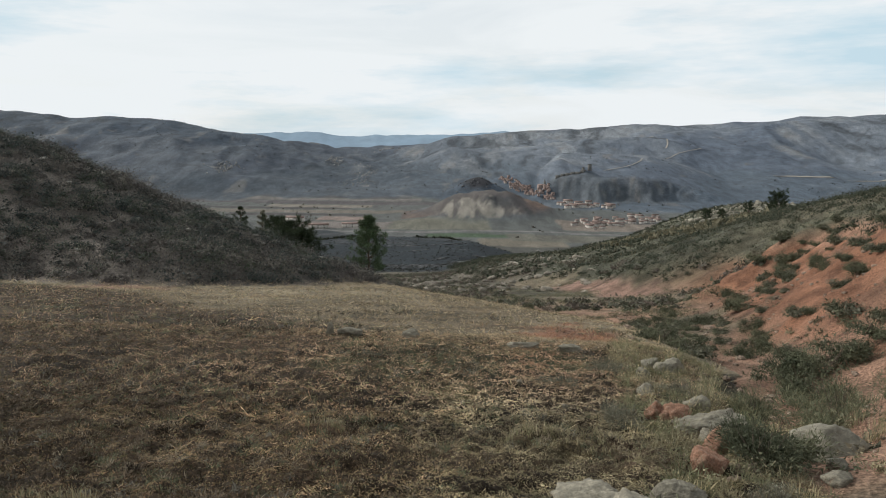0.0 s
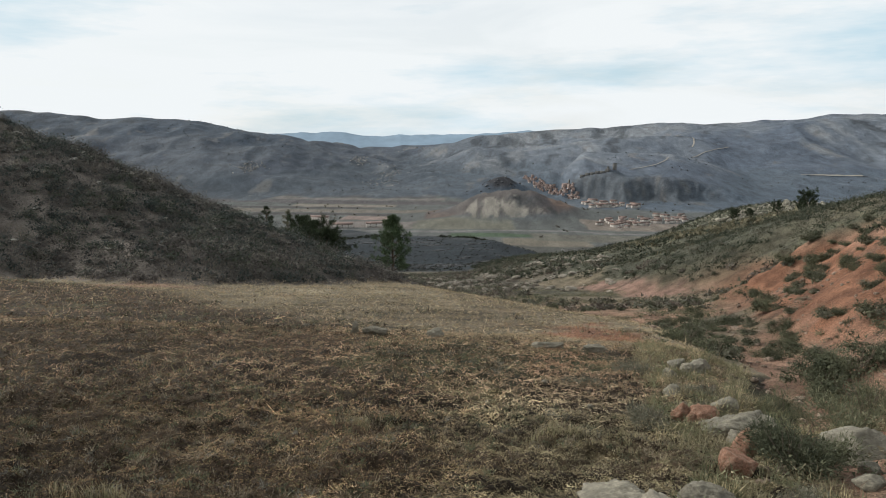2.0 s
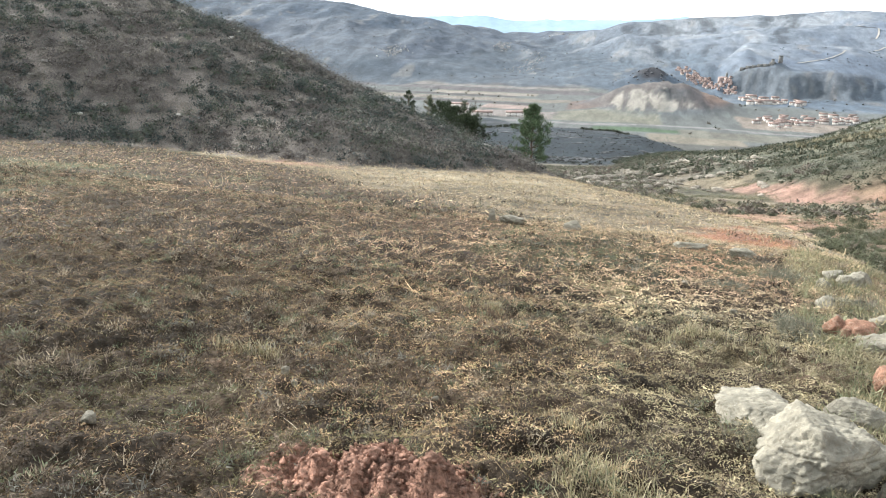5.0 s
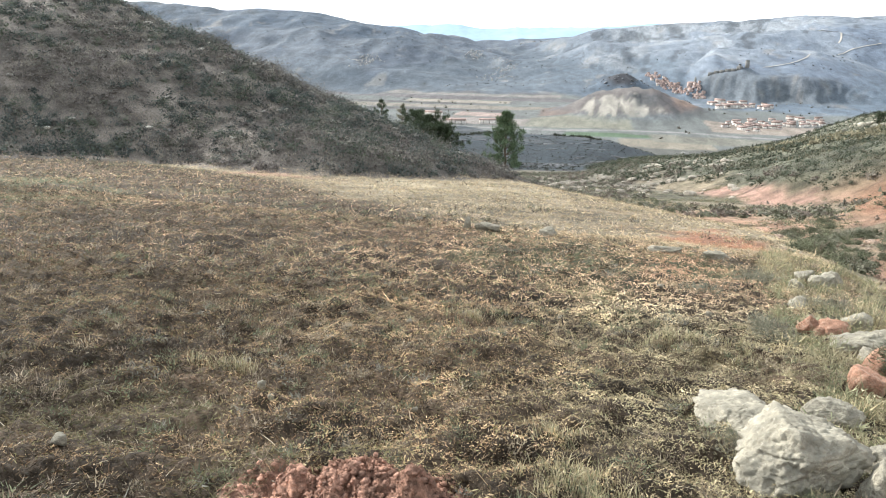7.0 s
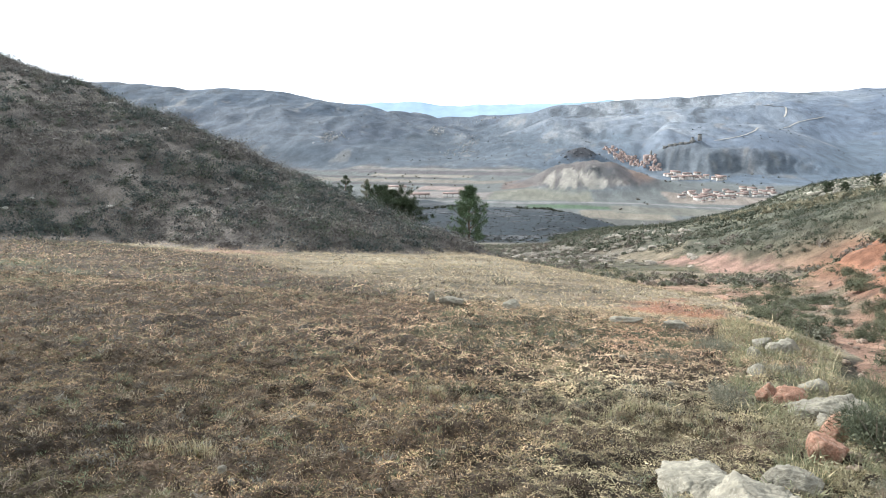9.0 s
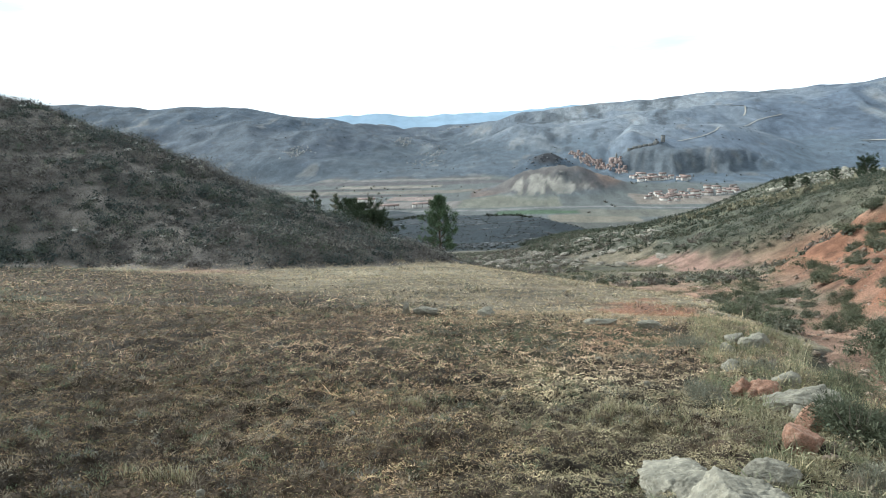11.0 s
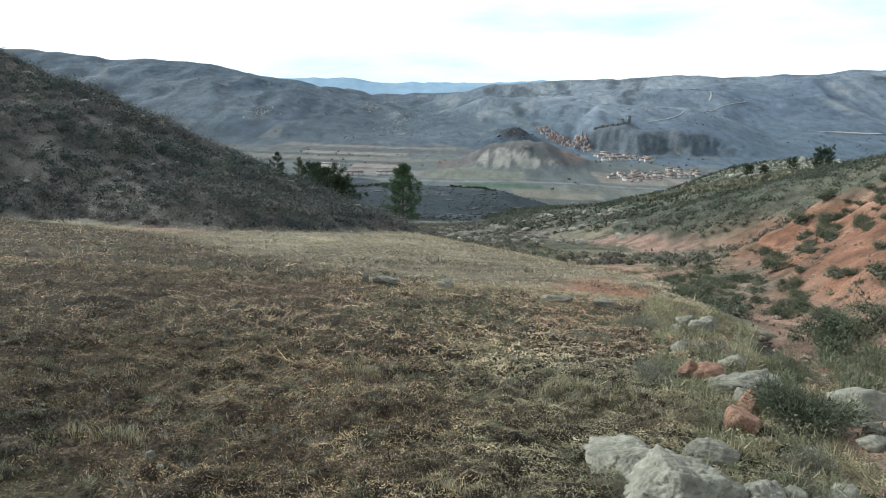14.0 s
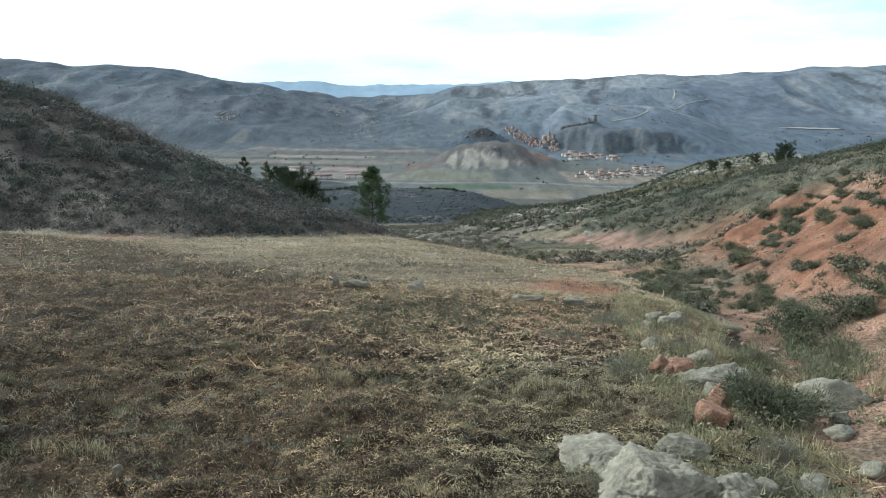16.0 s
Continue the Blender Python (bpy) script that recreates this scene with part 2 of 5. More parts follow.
    if island:
        gi = nd.new("ShaderNodeObjectInfo")
        r = nd.new("ShaderNodeMapRange")
        r.inputs["To Min"].default_value, r.inputs["To Max"].default_value = 1 - island, 1 + island
        lk(gi.outputs["Random"], r.inputs["Value"])
        mx = nd.new("ShaderNodeVectorMath")
        mx.operation = "SCALE"
        lk(col, mx.inputs[0])
        lk(r.outputs[0], mx.inputs["Scale"])
        col = mx.outputs[0]
    lk(col, b.inputs["Base Color"])
    if bump:
        bp = nd.new("ShaderNodeBump")
        bp.inputs["Strength"].default_value, bp.inputs["Distance"].default_value = bump, dist
        lk(n1.outputs["Fac"], bp.inputs["Height"])
        lk(bp.outputs[0], b.inputs["Normal"])
    if sheer:
        tr = nd.new("ShaderNodeBsdfTranslucent")
        lk(col, tr.inputs["Color"])
        ms = nd.new("ShaderNodeMixShader")
        ms.inputs[0].default_value = sheer
        lk(b.outputs[0], ms.inputs[1])
        lk(tr.outputs[0], ms.inputs[2])
        lk(ms.outputs[0], nd["Material Output"].inputs["Surface"])
    return m


M_ground = material("soil_and_turf", tint=True, grain=26, coarse=0.9, amount=0.5, bump=1.0, dist=0.08, wide=0.06)
M_leaf = material("scrub_leaf", tint=True, grain=8, amount=0.12, bump=0, sheer=0.15, rough=0.8)
M_straw = material("dry_grass_blade", tint=True, grain=20, amount=0.12, bump=0, sheer=0.2, rough=0.75)
M_lime = material("weathered_limestone", (0.262, 0.238, 0.186), grain=18, coarse=3.0, amount=0.25, bump=0.7, dist=0.02, spots=((0.42, 0.4, 0.36), 22, 0.15, 0.7), stain=((0.14, 0.13, 0.105), 4.5, 0.65))
M_red = material("red_sandstone", (0.31, 0.17, 0.115), grain=22, coarse=3, amount=0.3, bump=0.8, dist=0.03, stain=((0.42, 0.3, 0.22), 4.0, 0.6))
M_bark = material("pine_bark", (0.11, 0.08, 0.06), grain=25, amount=0.35, bump=0.8)
M_twig = material("grey_twig", (0.16, 0.13, 0.1), grain=30, amount=0.3, bump=0.3)
M_wall = material("pale_render_wall", (0.48, 0.44, 0.4), grain=0.6, coarse=0.15, amount=0.15, bump=0, island=0.25)
M_pinkwall = material("reddish_plaster_wall", (0.33, 0.255, 0.23), grain=0.6, coarse=0.15, amount=0.15, bump=0, island=0.25)
M_roof = material("terracotta_roof", (0.23, 0.168, 0.146), grain=1.5, coarse=0.3, amount=0.25, bump=0, island=0.3)
M_castle = material("old_castle_stone", (0.15, 0.145, 0.138), grain=0.8, coarse=0.2, amount=0.25, bump=0)
M_white = material("whitewash", (0.75, 0.73, 0.7), grain=2, coarse=0.4, amount=0.08, bump=0)
M_pole = material("grey_pole", (0.4, 0.38, 0.36), grain=4, amount=0.15, bump=0)


# ---- ground ----
def lerp(c, target, w):
    return c + (np.asarray(target) - c) * np.clip(w, 0, 1)[:, None]


def straw_zone(x, y):
    """Where the mown litter gives way to bleached grass: lower down, and farther off towards the hill."""
    return step(-0.8, 1.2, y - 12.5 + 0.1 * x + 0.8 * np.minimum(x + 1.0, 0) + 2.0 * fbm(x + 50, y, 5.0, 4))


def red_patch(x, y):
    """Bare red soil at the lower right of the field."""
    return step(0.35, 0.75, np.exp(-((x - 2.7) / 1.4) ** 2 - ((y - 14.2) / 2.2) ** 2) + 0.6 * fbm(x, y, 0.9, 3))


def red_path(x, y):
    """A strip of trodden red earth across the gully's mouth."""
    return step(1.5, 0.7, np.abs(x - 9.0 - 0.3 * (53.4 - y)) + 1.5 * fbm(x, y, 2.5, 3)) * step(39, 43, y) * step(57, 53, y)


def gully_way(x, y):
    """The bare red way worn along the gully's floor."""
    return (np.abs(x - 4.2 - 0.41 * (y - 9.25)) < 0.62) & (y > 8.3) & (y < 14.5)


# valley fields: west, east, near, far (metres) and their colour
PARCELS = [
    (-400, 420, 740, 800, (0.1, 0.095, 0.075)),
    (-20, 85, 860, 888, (0.08, 0.115, 0.06)), (40, 140, 800, 850, (0.22, 0.185, 0.13)), (75, 300, 840, 890, (0.17, 0.155, 0.115)),
    (-210, -70, 920, 985, (0.22, 0.185, 0.15)), (-70, 60, 920, 1000, (0.19, 0.175, 0.125)), (-180, -110, 1000, 1050, (0.3, 0.22, 0.17)),
    (-60, 10, 1010, 1120, (0.15, 0.11, 0.085)), (-330, -110, 1060, 1090, (0.085, 0.075, 0.065)), (-400, -60, 1100, 1150, (0.19, 0.16, 0.12)),
    (-420, -150, 1160, 1185, (0.09, 0.08, 0.07)), (-300, -120, 1190, 1235, (0.24, 0.205, 0.15)), (150, 420, 930, 1010, (0.25, 0.2, 0.15)),
    (-520, 60, 1240, 1290, (0.12, 0.105, 0.095)), (-420, -40, 1295, 1330, (0.2, 0.175, 0.145)), (-520, -60, 1335, 1400, (0.11, 0.1, 0.09)),
]


def ground_colour(x, y, z):
    d, az = np.hypot(x, y), np.degrees(np.arctan2(x, y))
    n1, n2, n3 = fbm(x, y, 1.1, 4), fbm(x + 50, y, 5.0, 4), fbm(x, y + 70, 30.0, 4)
    big, mid = fbm(x, y * np.where(d > 1200, 0.4, 1.0), 260.0, 5, 0.6), fbm(x + 400, y * np.where(d > 1200, 0.3, 1.0), 60.0, 4, 0.6)
    field, edge, brow, gully, bank, right, up, hill = near_parts(x, y)
    # mown field: brown litter with straw and grey-green patches, more straw farther down
    side = np.clip(0.5 + 0.2 * (x + 0.6), 0, 1)
    c = np.tile(np.array([0.052, 0.038, 0.025]), (len(x), 1))
    c = lerp(c, (0.12, 0.083, 0.055), step(-0.15, 0.35, n1 - 0.4 * n2) * (0.25 + 0.75 * side))
    c = lerp(c, (0.08, 0.082, 0.044), step(0.05, 0.35, n2 + 0.5 * n1))
    c = lerp(c, (0.25, 0.19, 0.105), step(0.15, 0.5, n1 + 0.6 * n2) * 0.6 * side)
    c = lerp(c, (0.31, 0.262, 0.185), straw_zone(x, y) * (0.75 + 0.8 * n2))
    c = lerp(c, (0.28, 0.15, 0.1), red_patch(x, y))
    c = lerp(c, (0.36, 0.2, 0.14), step(0.2, 0.5, heap_shape(x, y) + 0.35 * fbm(x, y, 0.25, 3)))
    c = lerp(c, (0.25, 0.155, 0.115), step(0.3, 0.7, np.exp(-((x + 10.3) / 1.8) ** 2 - ((y - 23.6) / 1.0) ** 2) + 0.7 * n1))
    # gully, red bank and the slope beyond it
    low = right > field - 0.05
    g = np.tile(np.array([0.22, 0.18, 0.125]), (len(x), 1))
    g = lerp(g, (0.31, 0.185, 0.125), step(-0.25, 0.15, n2 + 0.1 + 0.3 * n1) * step(44, 26, y) * 0.9)
    g = lerp(g, (0.275, 0.135, 0.082), step(0.2, 1.0, up) * step(48, 36, y) * step(4.0 - 1.4 * step(30, 38, y), 3.2 - 1.3 * step(30, 38, y), bank + 1.2 * n2))
    g = lerp(g, (0.21, 0.185, 0.145), step(0.1, 0.3, n3 + 0.5 * n2) * step(40, 60, y) * step(8, 4, bank))
    g = lerp(g, (0.12, 0.11, 0.075), step(0.0, 0.25, -n3 + 0.6 * n2) * step(36, 50, y) * step(8, 4, bank))
    g = lerp(g, (0.33, 0.2, 0.14), step(0.1, 0.4, n1 + 0.7 * n2) * step(0.4, 1.0, up) * step(40, 30, y) * 0.6)
    g = lerp(g, (0.09, 0.09, 0.064), step(0.8, 1.8, bank + n2) * step(38, 50, y))
    g = lerp(g, (0.1, 0.098, 0.068), step(2.0 + 1.4 * step(38, 30, y), 2.9 + 1.4 * step(38, 30, y), bank + n2) * step(-0.35, 0.05, n3 + 0.3))
    g = lerp(g, (0.16, 0.148, 0.098), step(0.2, 0.45, n3) * step(2.5, 4, bank) * 0.6 * step(33, 40, y))
    g = lerp(g, (0.12, 0.105, 0.08), step(42, 55, y) * step(3, 0, x - 0.06 * y) * 0.8)
    g = lerp(g, (0.36, 0.22, 0.155), step(17, 12, y) * step(-0.5, 0.0, n1 + n2) * 0.85)
    g = lerp(g, (0.27, 0.17, 0.13), red_path(x, y))
    c[low] = g[low]
    onhill = hill > np.maximum(field, right) - 0.12
    h = np.tile(np.array([0.125, 0.108, 0.094]), (len(x), 1))
    h = lerp(h, (0.2, 0.172, 0.148), step(0.15, 0.5, n1 + n2))
    c[onhill] = h[onhill]
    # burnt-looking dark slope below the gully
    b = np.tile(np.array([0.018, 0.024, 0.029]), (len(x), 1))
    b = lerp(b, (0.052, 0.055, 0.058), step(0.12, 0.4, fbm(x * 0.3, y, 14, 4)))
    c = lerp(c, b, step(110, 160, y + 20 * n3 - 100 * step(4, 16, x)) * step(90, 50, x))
    # valley floor and far slopes
    far = step(470, 560, d)
    v = np.tile(np.array([0.13, 0.13, 0.112]), (len(x), 1))
    wob = 6 * mid
    for x0, x1, y0, y1, col in PARCELS:
        v = lerp(v, col, step(x0 - 2, x0 + 2, x + wob) * step(x1 + 2, x1 - 2, x + wob) * step(y0 - 2, y0 + 2, y + 0.12 * x + wob) * step(y1 + 2, y1 - 2, y + 0.12 * x + wob))
    v = lerp(v, (0.24, 0.22, 0.19), step(6, 3, np.abs(y + 0.12 * x - 905 - 10 * np.sin(x / 60))) * step(-260, -240, x) * step(330, 300, x))
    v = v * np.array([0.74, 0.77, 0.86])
    # the haze of distance is put into these slope colours as blue-grey
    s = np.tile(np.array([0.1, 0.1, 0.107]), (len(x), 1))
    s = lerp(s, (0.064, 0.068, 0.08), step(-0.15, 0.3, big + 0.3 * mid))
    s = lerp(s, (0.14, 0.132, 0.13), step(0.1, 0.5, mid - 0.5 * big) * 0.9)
    s = lerp(s, (0.052, 0.062, 0.077), step(1880, 2020, d + 160 * mid) * step(-10, -16, az) * 0.8)
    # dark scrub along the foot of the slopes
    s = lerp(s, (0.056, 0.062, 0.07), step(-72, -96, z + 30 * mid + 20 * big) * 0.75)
    # a further shift to blue for haze, and a lift towards the right
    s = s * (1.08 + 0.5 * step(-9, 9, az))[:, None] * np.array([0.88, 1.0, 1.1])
    # pale cliffs of the hillock and crag, rock bands
    fine = fbm(x, y, 14.0, 3)
    flute = fbm(x + 0.35 * z, y * 0.2, 13.0, 4, 0.65)
    cliff = np.exp(-((x - 50) / 50) ** 4 - ((y - 1015) / 34) ** 4)
    s = lerp(s, (0.105, 0.093, 0.088), step(0.0, 0.3, np.exp(-((x - 66) / 130) ** 2 - ((y - 1060) / 90) ** 2) - 0.35))
    s = lerp(s, (0.245, 0.225, 0.195), step(0.5, 0.75, cliff + 1.3 * flute + 0.3 * fine) * step(0.1, 0.3, cliff))
    s = lerp(s, (0.1, 0.095, 0.09), step(0.15, 0.35, -flute) * step(0.3, 0.6, cliff) * 0.7)
    s = lerp(s, (0.15, 0.105, 0.085), step(45, 20, np.abs(x - 130)) * step(60, 30, np.abs(y - 1060)))
    front = d - 1325 + 40 * fbm(x, y * 0.4, 70, 4, 0.6) + 16 * fbm(x + 40, y * 0.4, 15, 3)
    crag = step(-12, 5, front) * step(95, 62, front + 30 * fine) * step(7.4, 8.6, az) * step(20.5, 15.0, az)
    s = lerp(s, (0.09, 0.097, 0.104), crag * 0.6)
    s = lerp(s, (0.155, 0.155, 0.152), crag * step(0.25, 0.5, flute + 0.4 * fine) * 0.8)
    s = lerp(s, (0.055, 0.062, 0.066), crag * step(0.15, 0.4, -flute - 0.4 * fine) * 0.45)
    s = lerp(s, (0.045, 0.045, 0.05), step(0.5, 0.7, np.exp(-((x - 65) / 40) ** 2 - ((y - 1400) / 50) ** 2)))
    band = fbm(x, y * 0.35, 34.0, 4, 0.7)
    s = lerp(s, (0.16, 0.152, 0.146), step(0.45, 0.75, band + 0.5 * mid) * 0.6)
    s = lerp(s, (0.05, 0.056, 0.064), step(0.3, 0.6, -0.6 * band - 0.8 * big - 0.5 * mid) * 0.7)
    wet = step(-116, -106, z + 4 * mid)
    wet = np.maximum(wet, step(1165, 1215, d + 60 * mid - 200 * step(4, -4, az)))
    wet = np.maximum(wet, step(0.3, 0.5, np.exp(-((x - 66) / 110) ** 2 - ((y - 1085) / 92) ** 2) + 0.15 * mid))
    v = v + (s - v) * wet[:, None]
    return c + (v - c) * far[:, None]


def make_ground():
    front = np.radians(np.arange(-47, 37, 0.19))
    side = np.radians(np.concatenate([np.arange(37, 180, 3.0), np.arange(-180, -47, 3.0)]))
    az = np.concatenate([front, side])
    r = [0.5]
    while r[-1] < 4300:
        q = r[-1]
        r.append(q * (1.05 if q < 2.2 else 1.0085 if q < 8 else 1.018 if q < 40 else 1.03 if q < 760 else 1.009 if q < 2750 else 1.03))
    r = np.array(r)
    R, A = np.meshgrid(r, az, indexing="ij")
    x, y = (R * np.sin(A)).ravel(), (R * np.cos(A)).ravel()
    x, y = np.append(x, 0.0), np.append(y, 0.0)
    z = height(x, y)
    n, m = len(r), len(az)
    i, j = np.meshgrid(np.arange(n - 1), np.arange(m), indexing="ij")
    a, b = i * m + j, i * m + (j + 1) % m
    c, d = a + m, b + m
    quads = np.concatenate([np.stack([a, c, d], -1).reshape(-1, 3), np.stack([a, d, b], -1).reshape(-1, 3)])
    j = np.arange(m)
    tri = np.concatenate([quads, np.stack([np.full(m, n * m), j, (j + 1) % m], -1)])
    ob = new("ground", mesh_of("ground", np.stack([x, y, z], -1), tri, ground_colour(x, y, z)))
    ob.data.materials.append(M_ground)
    ob.data.polygons.foreach_set("use_smooth", np.ones(len(ob.data.polygons), bool))
    return tagged(ob, "sloping dry field, red gully and scrubby hills above a valley", "ground", kind="structure")


make_ground()


# ---- plants as arrays ----
def scatter(n, x0, x1, y0, y1, seed):
    g = np.random.default_rng(seed)
    return g.uniform(x0, x1, n), g.uniform(y0, y1, n), g


def blades(x, y, g, h, w, lean, base=None):
    """Bent grass blades, two triangles and a tip each; h, w, lean: arrays or numbers."""
    n = len(x)
    z = height(x, y) if base is None else base
    a = g.uniform(0, 2 * np.pi, n)
    b = g.uniform(0, 2 * np.pi, n)
    h, w = h * g.uniform(0.5, 1.4, n), w * g.uniform(0.6, 1.4, n)
    side = np.stack([np.cos(a), np.sin(a), 0 * a], -1) * w[:, None]
    out = np.stack([np.cos(b), np.sin(b), 0 * b], -1) * (h * lean * g.uniform(0.2, 1.6, n))[:, None]
    p = np.stack([x, y, z - 0.01], -1)
    up = np.zeros((n, 3))
    up[:, 2] = h
    mid = p + up * 0.6 + out * 0.35
    tip = p + up * g.uniform(0.75, 1.0, n)[:, None] + out
    v = np.stack([p - side, p + side, mid - side * 0.7, mid + side * 0.7, tip], 1).reshape(-1, 3)
    k = np.arange(n)[:, None] * 5
    t = np.concatenate([k + [0, 1, 3], k + [0, 3, 2], k + [2, 3, 4]])
    return v, t


def leaves(cen, rad, count, size, g, flat=0.75, hollow=0.55, stretch=2.2, facing=0.0):
    """Small leaf triangles filling uneven crowns round the centres cen (n,3) of radius rad (n)."""
    n = len(cen)
    u = g.normal(size=(n, count, 3))
    u /= np.linalg.norm(u, axis=-1, keepdims=True)
    lobe = 1 + 0.35 * np.sin(3 * np.arctan2(u[..., 1], u[..., 0]) + g.uniform(0, 6.3, (n, 1))) * np.cos(2 * u[..., 2] + g.uniform(0, 6.3, (n, 1)))
    r = rad[:, None] * lobe * g.uniform(hollow, 1.0, (n, count)) ** 0.6
    p = u * r[..., None]
    p[..., 2] = np.abs(p[..., 2]) * flat if flat > 0 else p[..., 2] * -flat
    p = p + cen[:, None, :]
    a = g.normal(size=(n, count, 3))
    a /= np.linalg.norm(a, axis=-1, keepdims=True)
    if facing:
        nrm = u * facing + a * (1 - facing) + np.array([0, 0, 0.25])
        axis = np.cross(nrm, g.normal(size=(n, count, 3)))
        axis /= np.linalg.norm(axis, axis=-1, keepdims=True) + 1e-6
        side = np.cross(axis, nrm)
    else:
        axis = u * 0.8 + a * 0.6 + np.array([0, 0, 0.4])
        axis /= np.linalg.norm(axis, axis=-1, keepdims=True)
        side = np.cross(axis, a)
    side /= np.linalg.norm(side, axis=-1, keepdims=True) + 1e-6
    s = size * g.uniform(0.6, 1.4, (n, count, 1))
    v = np.stack([p - side * s * 0.5, p + side * s * 0.5, p + axis * s * stretch], 2).reshape(-1, 3)
    t = np.arange(len(v)).reshape(-1, 3)
    return v, t


def cushion_mesh(cen, rad, col, count, size, g, flat=0.8, stretch=3.0, facing=0.0, core=2.4):
    """Loose bushes: coarse growth inside, its tint darkened for the shade within, short sprigs all over; col (n,3)
    tints each bush.
    """
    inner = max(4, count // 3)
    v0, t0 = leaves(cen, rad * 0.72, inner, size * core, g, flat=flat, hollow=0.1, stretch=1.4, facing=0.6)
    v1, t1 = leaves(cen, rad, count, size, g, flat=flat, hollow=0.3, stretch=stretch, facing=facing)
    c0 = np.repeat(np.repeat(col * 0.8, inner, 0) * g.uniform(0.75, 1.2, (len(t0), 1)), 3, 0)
    c1 = np.repeat(np.repeat(col, count, 0) * g.uniform(0.72, 1.32, (len(t1), 1)), 3, 0)
    return np.concatenate([v0, v1]), np.concatenate([t0, t1 + len(v0)]), np.concatenate([c0, c1])


def tints(colours, weights, n, per, g, spread=0.2):
    """A tint for each of n plants, repeated for its corners."""
    c = np.asarray(colours)[g.choice(len(colours), n, p=weights)] * g.uniform(1 - spread, 1 + spread, (n, 1))
    return np.repeat(c, per, axis=0)


def stuff(name, v, t, c, mat, label, category):
    ob = new(name, mesh_of(name, v, t, c))
    ob.data.materials.append(mat)
    return tagged(ob, label, category, kind="stuff")


STRAW = [(0.46, 0.38, 0.24), (0.34, 0.27, 0.17), (0.14, 0.1, 0.06), (0.15, 0.15, 0.075), (0.09, 0.07, 0.045)]


def on_field(x, y):
    field, edge, brow, gully, bank, right, up, hill = near_parts(x, y)
    heap = heap_shape(x, y) + 0.5 * fbm(x, y, 0.25, 3)
    return (edge < 0.5) & (hill < field + 0.15) & (brow < 1.5) & (heap < 0.45)


